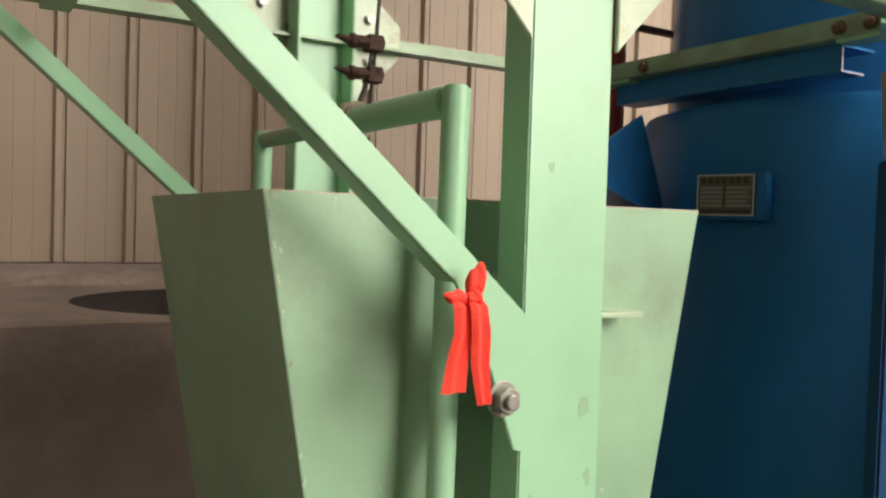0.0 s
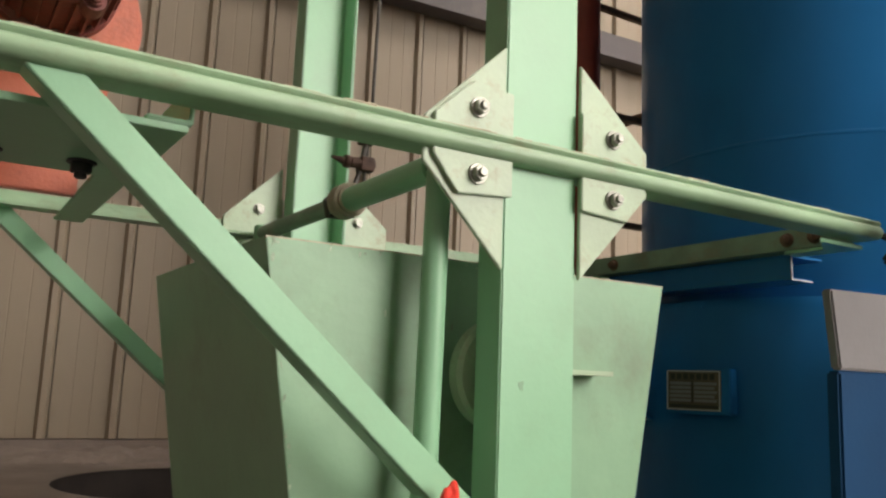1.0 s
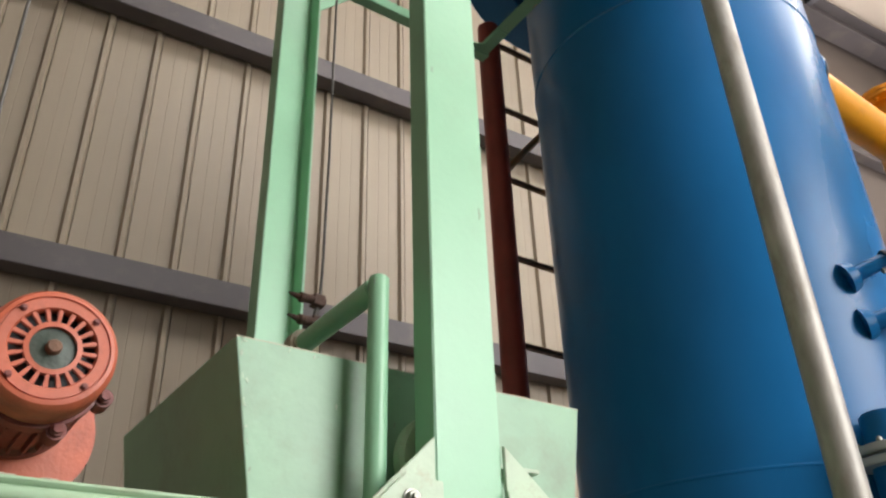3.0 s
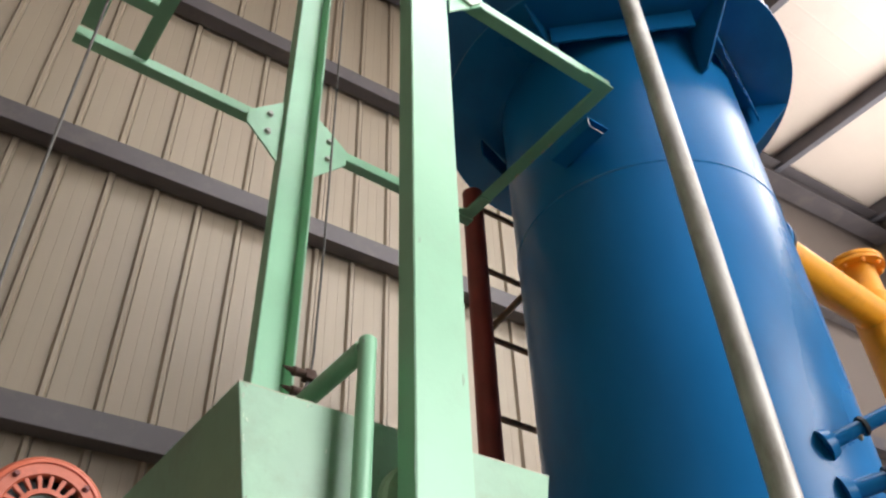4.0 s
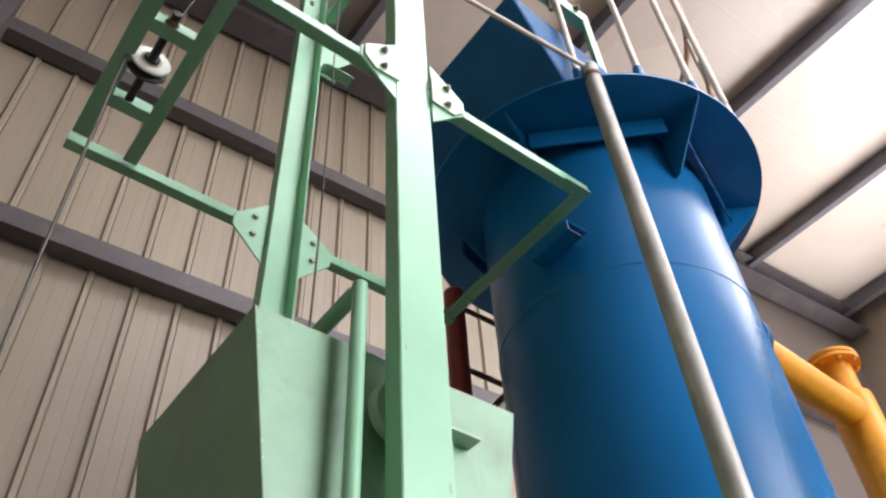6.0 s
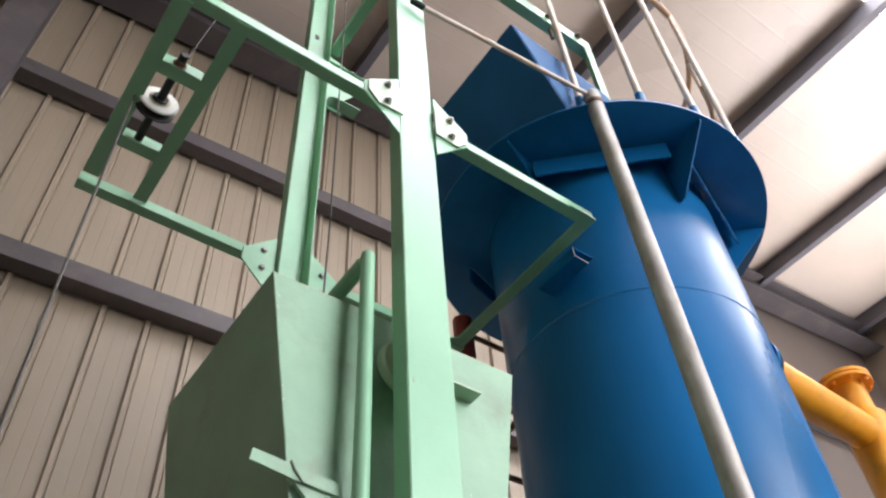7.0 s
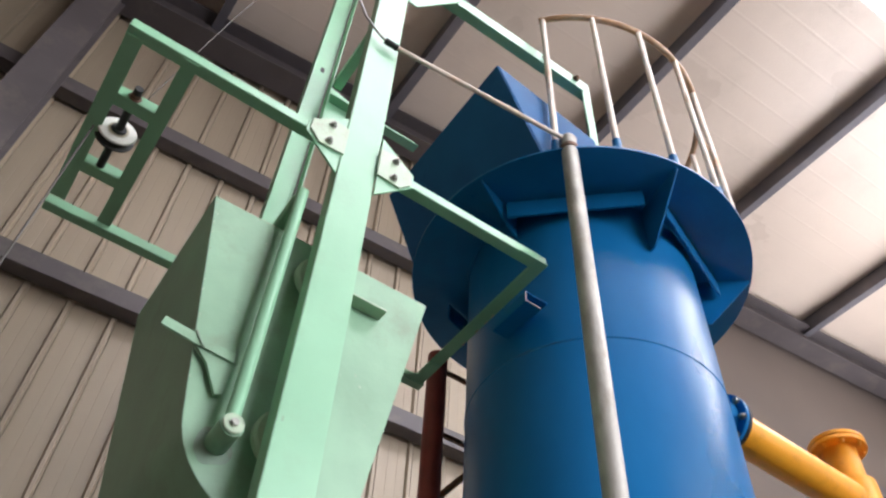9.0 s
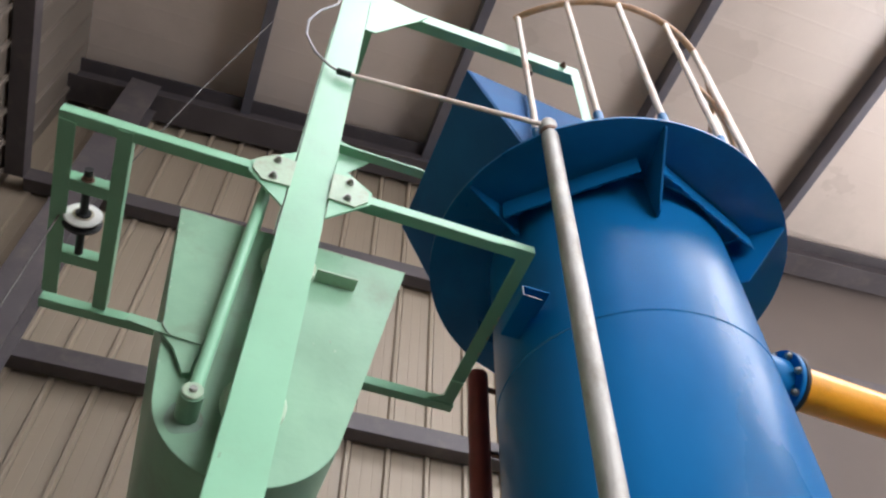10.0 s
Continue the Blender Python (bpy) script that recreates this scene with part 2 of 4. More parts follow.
def angle_bar(axis, lo, hi, leg, t=0.005, up=1, out=-1, at=(0, 0)):
    """An L-section along axis ("x" or "y") with its corner at (cross, z); up and out give the way the legs run."""
    c, z = at
    pts = [(c, z), (c, z + up * leg), (c + out * t, z + up * leg), (c + out * t, z + up * t), (c + out * leg, z + up * t), (c + out * leg, z)]
    return prism(pts, axis, lo, hi, 0.0018)


# ---- the hall ----
SLANT = -0.045


def wall_y(x):
    return 3.5 + SLANT * (x - 0.5)


def roof_z(x):
    return 8.55 + 0.055 * x


def hall():
    turn = math.degrees(math.atan(SLANT))
    tagged(part("floor", box((-2.2, -8.4, -0.2), (14.2, 4.6, 0.0)), FLOOR), "grey dusty concrete workshop floor", "floor", kind="structure")
    # back wall: masonry plinth, cladding panels and girts
    back = tagged(new("wall_back"), "beige ribbed sheet-steel cladding of the hall wall", "wall", kind="structure")
    back.matrix_basis = pose(0.5, 3.5, 0, 0, 0, turn)
    bm = box((-2.8, 0.03, 1.44), (14.0, 0.13, 9.5))
    part("backing", bm, LINER, back)
    part("plain_sheet", box((3.24, 0.0, 1.44), (9.4, 0.028, 9.4)), PLASTER, back)
    bm = bmesh.new()
    p = 0.2545
    prof = [(0.0, 0.0), (0.069, 0.0), (0.072, 0.0015), (0.075, 0.0), (0.139, 0.0), (0.142, 0.0015), (0.145, 0.0), (0.206, 0.0), (0.216, -0.024), (0.236, -0.024), (0.250, 0.0)]
    lo = [bm.verts.new((x, y, 1.44)) for x, y in prof]
    hi = [bm.verts.new((x, y, 9.4)) for x, y in prof]
    for k in range(len(prof) - 1):
        bm.faces.new((lo[k], lo[k + 1], hi[k + 1], hi[k]))
    e0 = [bm.verts.new((x, 0.028, z)) for x in (0.0, 0.250) for z in (1.44, 9.4)]
    bm.faces.new((lo[0], hi[0], e0[1], e0[0]))
    bm.faces.new((lo[-1], hi[-1], e0[3], e0[2]))
    first = part("cladding_panel", bm, LINER, back)
    first.location = (-2.88, 0, 0)
    for k in range(1, 24):
        ob = new("cladding_panel", first.data)
        ob.parent, ob.location = back, (-2.88 + p * k, 0, 0)
    for z in (3.597, 5.22, 6.815):
        bm = prism([(-0.026, z - 0.068), (-0.026, z + 0.068), (-0.140, z + 0.068), (-0.140, z - 0.068)], "x", -1.66, 13.6, 0.002)
        g = part("girt", bm, GIRT)
        g.matrix_basis = back.matrix_basis.copy()
        tagged(g, "dark grey steel channel girt across the cladding", "girt", "wall girts", "structure")
    bm = box((-2.6, -0.06, 0.0), (13.6, 0.16, 1.436), 0.012)
    pl = tagged(part("wall_plinth", bm, CONC), "brown rough plastered masonry plinth under the cladding", "wall", kind="structure")
    pl.matrix_basis = back.matrix_basis.copy()
    bm = bmesh.new()
    nx, ny = 150, 14
    g = [[bm.verts.new((-1.75 + 3.2 * i / nx, -0.36 + 0.34 * j / ny, 1.372 + 0.055 * max(0, (j - 5) / (ny - 5)) ** 0.6 * (0.75 + 0.6 * noise.noise((i * 0.11, j * 0.2, 3)))
          + 0.014 * noise.noise((i * 0.35, j * 0.5, 7)) + 0.006 * noise.noise((i * 0.9, j * 1.1, 2)))) for j in range(ny + 1)] for i in range(nx + 1)]
    for i in range(nx):
        for j in range(ny):
            bm.faces.new((g[i][j], g[i + 1][j], g[i + 1][j + 1], g[i][j + 1]))
    rim = [g[i][0] for i in range(nx + 1)]
    low = [bm.verts.new((v.co.x, v.co.y - 0.003, 0.0)) for v in rim]
    for i in range(nx):
        bm.faces.new((rim[i], low[i], low[i + 1], rim[i + 1]))
    part("mortar_ledge", bm, CONC, pl, "rough lumpy mortar along the top of the plinth")
    # gable rafter under the roof
    bm = prism([(-0.30, -0.30), (-0.05, -0.30), (-0.05, -0.285), (-0.168, -0.285), (-0.168, 0.0), (-0.05, 0.0), (-0.05, 0.015), (-0.30, 0.015), (-0.30, 0.0), (-0.18, 0.0), (-0.18, -0.285), (-0.30, -0.285)], "x", -2.5, 9.3)
    bmesh.ops.transform(bm, matrix=Matrix.Translation((0, 0, 8.42)) @ Matrix.Rotation(-math.atan(0.055), 4, "Y"), verts=bm.verts[:])
    ra = tagged(part("gable_rafter", bm, GIRT), "dark grey steel rafter along the gable wall", "rafter", kind="structure")
    ra.matrix_basis = back.matrix_basis.copy()
    # other walls
    bm = box((-1.52, -8.4, 0.0), (-1.32, 4.4, 9.2))
    wl = tagged(part("wall_left", bm, SIDE_LINER), "dark brown sheet-steel side wall of the hall", "wall", kind="structure")
    rib = part("cladding_rib", box((-1.32, -8.3, 1.3), (-1.295, -8.27, 8.4)), SIDE_LINER, wl)
    for k in range(1, 50):
        ob = new("cladding_rib", rib.data)
        ob.parent, ob.location = wl, (0, 0.2545 * k, 0)
    for z in (3.597, 5.22, 6.815):
        tagged(part("girt", box((-1.294, -8.2, z - 0.068), (-1.165, 3.44, z + 0.068), 0.002), GIRT), "dark grey steel channel girt across the cladding", "girt", "wall girts", "structure")
    bm = bmesh.new()
    box((9.5, -8.4, 0.0), (9.7, -6.2, 9.8), bm=bm)
    box((9.5, 2.4, 0.0), (9.7, 4.4, 9.8), bm=bm)
    box((9.5, -6.2, 8.2), (9.7, 2.4, 9.8), bm=bm)
    box((9.5, -6.2, 0.0), (9.7, 2.4, 3.0), bm=bm)
    tagged(part("wall_right", bm, LINER), "beige sheet-steel end wall with a wide opening", "wall", kind="structure")
    bm = bmesh.new()
    box((-2.35, -8.4, 0), (2.2, -8.2, 9.6), bm=bm)
    box((9.0, -8.4, 0), (9.7, -8.2, 9.6), bm=bm)
    box((2.2, -8.4, 8.3), (9.0, -8.2, 9.6), bm=bm)
    tagged(part("wall_front", bm, LINER), "beige sheet-steel front wall with a wide door opening", "wall", kind="structure")
    # roof with seams, one skylight opening
    bm = bmesh.new()
    cells = [(-2.4, 0.5, -8.4, 4.4), (9.0, 10.0, -8.4, 4.4), (0.5, 9.0, -8.4, -2.9), (0.5, 9.0, 0.03, 4.4)]
    for x0, x1, y0, y1 in cells:
        vs = [bm.verts.new((x, y, roof_z(x) + dz)) for dz in (0.0, 0.08) for x, y in ((x0, y0), (x1, y0), (x1, y1), (x0, y1))]
        for f in ((0, 1, 2, 3), (7, 6, 5, 4), (0, 4, 5, 1), (1, 5, 6, 2), (2, 6, 7, 3), (3, 7, 4, 0)):
            bm.faces.new([vs[k] for k in f])
    y = -8.3
    while y < 4.3:
        for x0, x1 in ((-2.3, 0.5), (9.0, 9.5)) if -2.95 < y < 0.05 else ((-2.3, 9.5),):
            vs = [bm.verts.new((x, y + dy, roof_z(x) - dz)) for x in (x0, x1) for dy, dz in ((0, 0.0006), (0.012, 0.0016), (0.020, 0.0016), (0.032, 0.0006))]
            for k in range(3):
                bm.faces.new((vs[k], vs[k + 1], vs[k + 5], vs[k + 4]))
        y += 0.25
    tagged(part("ceiling", bm, ROOF), "pale beige sheet-steel roof lining", "ceiling", kind="structure")
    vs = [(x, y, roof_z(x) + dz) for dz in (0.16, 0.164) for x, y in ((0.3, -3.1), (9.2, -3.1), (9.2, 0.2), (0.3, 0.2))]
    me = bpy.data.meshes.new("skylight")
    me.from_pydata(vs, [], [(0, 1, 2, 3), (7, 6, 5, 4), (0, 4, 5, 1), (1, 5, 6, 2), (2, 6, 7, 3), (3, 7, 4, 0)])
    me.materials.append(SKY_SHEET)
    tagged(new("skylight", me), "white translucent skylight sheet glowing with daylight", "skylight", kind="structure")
    for x in (0.08, 1.75, 3.53, 5.38, 7.38, 9.3, 11.2, 13.1):
        z = roof_z(x)
        bm = prism([(x - 0.035, z - 0.20), (x + 0.045, z - 0.20), (x + 0.045, z - 0.19), (x - 0.025, z - 0.19), (x - 0.025, z - 0.015), (x + 0.035, z - 0.015), (x + 0.035, z - 0.006), (x - 0.035, z - 0.006)], "y", -8.2, 3.45 if x < 3 else 3.1)
        tagged(part("purlin", bm, PURLIN), "dark grey steel roof purlin", "purlin", "roof purlins", "structure")
    # corner column
    bm = prism([(-0.84, 3.18), (-0.60, 3.18), (-0.60, 3.195), (-0.713, 3.195), (-0.713, 3.40), (-0.60, 3.40), (-0.60, 3.412), (-0.84, 3.412), (-0.84, 3.40), (-0.727, 3.40), (-0.727, 3.195), (-0.84, 3.195)], "z", 0.0, 8.1)
    tagged(part("corner_column", bm, GIRT), "dark grey steel gable column near the hall corner", "column", kind="structure")


def concrete_pit():
    t = thing("concrete_pit", "brown dusty concrete block with a round open hole in its top", "pit", at=(0, 0, 0))
    x0, x1, y0, y1, z = -1.25, 1.35, 2.08, 3.17, 1.376
    c, r, seg = (0.75, 2.58), 0.42, 48
    bm = bmesh.new()
    ins, out, low = [], [], []
    for k in range(seg):
        a = 2 * math.pi * k / seg
        d = (math.cos(a), math.sin(a))
        ins.append(bm.verts.new((c[0] + r * d[0], c[1] + r * d[1], z)))
        low.append(bm.verts.new((c[0] + r * d[0], c[1] + r * d[1], 0.5)))
        s = min(((x1 - c[0]) if d[0] > 0 else (x0 - c[0])) / d[0] if abs(d[0]) > 1e-6 else 99, ((y1 - c[1]) if d[1] > 0 else (y0 - c[1])) / d[1] if abs(d[1]) > 1e-6 else 99)
        out.append(bm.verts.new((c[0] + s * d[0], c[1] + s * d[1], z + 0.008 * noise.noise((s * d[0] * 4, s * d[1] * 4, 1)))))
    for corner in ((x0, y0), (x1, y0), (x1, y1), (x0, y1)):
        v = min(out, key=lambda q: (q.co.x - corner[0]) ** 2 + (q.co.y - corner[1]) ** 2)
        v.co.x, v.co.y = corner
    foot = [bm.verts.new((v.co.x, v.co.y, 0)) for v in out]
    for k in range(seg):
        j = (k + 1) % seg
        bm.faces.new((ins[k], ins[j], out[j], out[k]))
        bm.faces.new((out[k], out[j], foot[j], foot[k]))
    for v in low:
        bm.verts.remove(v)
    part("block", bm, CONC, t)
    # lining coloured as dark as the shaded inside of the hole
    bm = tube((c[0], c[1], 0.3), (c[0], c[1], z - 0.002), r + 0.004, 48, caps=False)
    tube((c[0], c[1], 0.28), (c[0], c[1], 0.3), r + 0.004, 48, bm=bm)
    part("hole_lining", bm, HOLE_SHADE, t, "dark lining with the shade of the hole in its colour", smooth=True)


# ---- skip hoist ----
PX, FY, BY = 0.656, 0.82, 1.615          # post centre, front face, back face
MID, UPP, TOP = 2.0, 3.877, 5.43


def channel(x0, x1, face, inward, z0, z1, depth=0.056, t=0.006):
    """An upright channel: web at face, flanges running inward."""
    s = inward
    pts = [(x0, face), (x1, face), (x1, face + s * depth), (x1 - t, face + s * depth), (x1 - t * 1.6, face + s * t), (x0 + t * 1.6, face + s * t), (x0 + t, face + s * depth), (x0, face + s * depth)]
    return prism(pts, "z", z0, z1, 0.002)


def gussets(frame_ob, z, y, out, mid):
    """The pair of bolted plates on one post at ring height z; out: the way they face."""
    th = 0.007
    left = [(PX - 0.066, 0.138), (PX - 0.186, 0.022), (PX - 0.186, -0.035), (PX - 0.066, -0.158)]
    right = [(PX + 0.061, 0.143), (PX + 0.186, 0.038), (PX + 0.186, -0.026), (PX + 0.061, -0.158)]
    for pts, s in ((left, -1), (right, 1)):
        g = part("gusset", prism([(u, z + v) for u, v in pts], "y", y - th / 2, y + th / 2, 0.0012), CREAM if mid else GREEN, frame_ob)
        x0, x1 = sorted((PX + s * 0.058, PX + s * 0.180))
        e = [(PX + s * 0.058, 0.072), (PX + s * 0.120, 0.078), (PX + s * 0.176, 0.026), (PX + s * 0.176, -0.026), (PX + s * 0.140, -0.070), (PX + s * 0.058, -0.064)]
        part("splice_plate", prism([(u, z + v) for u, v in e], "y", y + out * 0.004, y + out * 0.011, 0.0012), CREAM, frame_ob)
        for dz in (0.043, -0.043):
            bolt((PX + s * 0.113, y + out * 0.011, z + dz), (0, out, 0), frame_ob, 0.0105)
            if out > 0:
                bolt((PX + s * 0.113, y - 0.0035, z + dz), (0, -1, 0), frame_ob, 0.0095, "bolt_head", ZINC, nut=False)


def ring(f, z, left, platform):
    X0, X1 = -0.085, 1.405
    for y, out in ((FY, -1), (BY, 1)):
        # front leg upright, the other leg running inward under it
        edge = y + out * 0.022
        if platform:
            pts = [(-0.014, 0.013), (-0.004, 0.0135), (-0.0015, 0.010), (-0.0025, 0.0065)]
            pts += [(-0.0105 + 0.0125 * math.cos(radians(d)), -0.0065 + 0.0125 * math.sin(radians(d))) for d in range(62, -91, -9)]
            pts += [(-0.050, -0.019), (-0.050, -0.013), (-0.014, -0.012)]
            part("beam", prism([(edge + out * u, z + v) for u, v in pts], "x", X0, X1), WORN, f, smooth=True)
            rnd = random.Random(7)
            bm = bmesh.new()
            for k in range(70):
                x = rnd.uniform(X0 + 0.02, X1 - 0.03)
                if rnd.random() < 0.55:
                    x = PX + rnd.gauss(-0.02, 0.10)
                n = rnd.uniform(0.004, 0.022)
                yy = edge - out * rnd.uniform(0.005, 0.012)
                tube((x - n, yy, z + 0.0134), (x + n, yy + rnd.uniform(-0.002, 0.002), z + 0.0138), rnd.uniform(0.001, 0.0026), 5, bm=bm)
            tagged(part("dirt_line", bm, GRIME, f), "brown dirt and rust flakes lying along the beam", kind="stuff")
        else:
            reach, rise = (0.062, 0.026) if out < 0 else (0.150, 0.006)
            for xa, xb in ((X0, PX - reach), (PX + reach, X1)):
                part("beam", angle_bar("x", xa, xb, 0.040, 0.005, 1, 1, (y + (0.025 if out < 0 else -0.026), z + rise)), GREEN, f)
        gussets(f, z, y + out * 0.004 if platform or out < 0 else y - 0.0305, out, platform)
    ya, yb = (FY + 0.03, BY - 0.03) if platform else (FY + 0.05, BY - 0.05)
    zb = z - 0.026 if platform else z + 0.020
    # mid-ring side beam: its shadow is in the darker, dirty colour
    part("beam", angle_bar("y", ya, yb, 0.05, 0.005, 1, -1, (X1 - 0.002, zb)), DIRTY_SHADED if platform else GREEN, f)
    if platform:
        for y in (0.925, 0.985, 1.47):
            bolt((X1 - 0.007, y, zb + 0.028), (-1, 0, 0), f, 0.011, mat=RUST)
    part("beam", angle_bar("y", ya, yb, 0.05, 0.005, 1, 1, (X0 + 0.002, zb)), GREEN, f)
    z = zb + 0.026
    for y, s in ((FY + 0.012, 1), (BY - 0.012, -1)):
        pts = [(X1 - 0.006, y), (X1 - 0.13, y), (X1 - 0.05, y + s * 0.05), (X1 - 0.05, y + s * 0.13), (X1 - 0.006, y + s * 0.13)]
        part("corner_plate", prism(pts, "z", z - 0.034, z - 0.027, 0.001), GREEN, f)


def brace(f, y, out):
    a, b = Vector((0.085, 0, 1.984)), Vector((0.597, 0, 1.527))      # upper edge
    d = (b - a).normalized()
    n = Vector((d.z, 0, -d.x))
    lo0, lo1 = a + n * 0.036, a + n * 0.036 + d * 0.585
    ta, tl = (1.996 - a.z) / d.z, (1.996 - lo0.z) / d.z
    a, lo0 = a + d * ta, lo0 + d * tl
    pts = [a, b, Vector((0.597, 0, 1.375)), Vector((0.580, 0, 1.378)), Vector((0.546, 0, 1.470)), lo1, lo0]
    part("brace", prism([(p.x, p.z) for p in pts], "y", y + out * 0.001, y - out * 0.005, 0.0012), GREEN, f)
    # the leg that runs back along the lower edge
    lp = [lo0 + n * 0.0005, lo1 + n * 0.0005, lo1 - n * 0.005, lo0 - n * 0.005]
    part("brace_flange", prism([(p.x, p.z) for p in lp], "y", y - out * 0.005, y - out * 0.040, 0.001), GREEN, f)
    bolt((0.562, y + out * 0.001, 1.438), (0, out, 0), f, 0.016)


def hoist_frame():
    f = thing("skip_hoist", "pale green painted steel guide frame of a skip hoist, bolted", "hoist", at=(0, 0, 0))
    x0, x1 = PX - 0.06, PX + 0.06
    post = part("post", channel(x0, x1, FY, 1, 0.0, 5.62), GREEN, f)
    post = part("post", channel(x0, x1, BY, -1, 0.0, 6.70), GREEN, f)
    for y, s in ((FY, 1), (BY, -1)):
        part("base_plate", box((PX - 0.11, min(y, y + s * 0.1) - 0.03, 0.0), (PX + 0.11, max(y, y + s * 0.1) + 0.03, 0.012), 0.002), GREEN, f)
    ring(f, MID, True, True)
    ring(f, UPP, True, False)
    brace(f, FY - 0.010, -1)
    brace(f, BY + 0.010, 1)
    # winch platform between the mid beams
    part("platform_plate", box((-0.08, FY + 0.03, MID - 0.046), (0.20, 1.13, MID - 0.038), 0.001), GREEN, f)
    part("platform_beam", angle_bar("y", FY + 0.03, BY - 0.03, 0.05, 0.005, 1, -1, (0.205, MID - 0.037)), GREEN, f)
    bolt((0.125, 1.06, MID - 0.046), (0, 0, -1), f, 0.014, mat=DARK)
    bolt((0.02, 1.06, MID - 0.046), (0, 0, -1), f, 0.014, mat=DARK)
    bolt((0.185, 0.98, MID - 0.046), (0, 0, -1), f, 0.012, mat=ZINC)
    # sheave bay of the upper ring
    part("bay_beam", angle_bar("y", FY + 0.03, BY - 0.03, 0.045, 0.005, 1, -1, (0.128, UPP + 0.021)), GREEN, f)
    for y in (1.075, 1.375):
        part("bay_bar", angle_bar("x", -0.075, 0.085, 0.045, 0.005, 1, 1, (y, UPP + 0.022)), GREEN, f)
    for y in (1.13, 1.17, 1.225, 1.31):
        part("beam_slot", box((1.395, y, UPP + 0.018), (1.4005, y + 0.02, UPP + 0.0205), 0.001), GRIME, f, "pale worn patch in the paint")
    # head beams with their brackets and the legs onto the tower
    for y, s in ((FY, 1), (BY, -1)):
        xe = 1.752 if s > 0 else 1.24
        part("head_beam", prism([(y, TOP + 0.05), (y + s * 0.005, TOP + 0.05), (y + s * 0.005, TOP - 0.035), (y + s * 0.05, TOP - 0.035), (y + s * 0.05, TOP - 0.041), (y, TOP - 0.041)], "x", x1 + 0.002, xe, 0.0015), GREEN, f)
        part("head_bracket", prism([(x1 + 0.001, 5.085), (x1 + 0.045, 5.085), (0.945, TOP - 0.06), (0.985, TOP + 0.02), (x1 + 0.001, TOP + 0.10)], "y", y - s * 0.005, y + s * 0.001, 0.0012), GREEN, f)
    part("head_leg", prism([(1.752, FY), (1.702, FY), (1.702, FY + 0.005), (1.747, FY + 0.005), (1.747, FY + 0.05), (1.752, FY + 0.05)], "z", 4.522, TOP - 0.042, 0.0015), GREEN, f)
    bolt((1.664, FY - 0.001, TOP + 0.02), (0, -1, 0), f, 0.015, mat=RUST)
    bolt((1.47, FY - 0.001, TOP + 0.012), (0, -1, 0), f, 0.012, mat=RUST)
    part("tie_rod", tube((1.50, FY + 0.025, TOP - 0.13), (1.50, FY + 0.025, TOP - 0.036), 0.009, 12), RUST, f, "short rusty threaded rod", smooth=True)
    rnd = random.Random(11)
    for x, z, a, b in ((0.690, 1.415, 0.010, 0.016), (0.612, 1.300, 0.008, 0.020), (0.655, 1.255, 0.014, 0.007), (0.700, 1.330, 0.006, 0.012), (0.630, 1.700, 0.005, 0.009), (0.702, 2.560, 0.004, 0.014), (0.610, 2.850, 0.004, 0.010)):
        pts = []
        for q in range(14):
            w = 2 * math.pi * q / 14
            k = rnd.uniform(0.55, 1.1)
            pts.append((x + a * k * math.cos(w), z + b * k * math.sin(w)))
        part("paint_smudge", prism(pts, "y", FY - 0.0004, FY + 0.0004), BUCKET, f, "dull smudge on the paint")
    part("head_beam", angle_bar("y", FY + 0.03, BY - 0.03, 0.05, 0.005, 1, 1, (0.72, TOP + 0.06)), GREEN, f)
    # slot plates of the back post and its upper bracket
    part("post_bracket", prism([(x1, 5.05), (x1 + 0.11, 5.05), (x1, 5.32)], "y", BY - 0.004, BY + 0.003, 0.001), GREEN, f)
    bend = [(x1 - 0.006 + 0.062 * (1 - math.cos(radians(a))), 5.015 + 0.062 * math.sin(radians(a))) for a in range(0, 91, 9)] + [(x1 + 0.17, 5.080)]
    inner = [(x1 + 0.17, 5.073)] + [(x1 + 0.056 * (1 - math.cos(radians(a))), 5.015 + 0.056 * math.sin(radians(a))) for a in range(90, -1, -9)]
    part("guide_bend", prism(bend + inner, "y", BY - 0.062, BY - 0.002, 0.001), GREEN, f, smooth=True)
    part("post_slot", box((PX - 0.012, BY - 0.0085, 5.60), (PX + 0.010, BY - 0.0055, 5.645), 0.003), DARK, f)


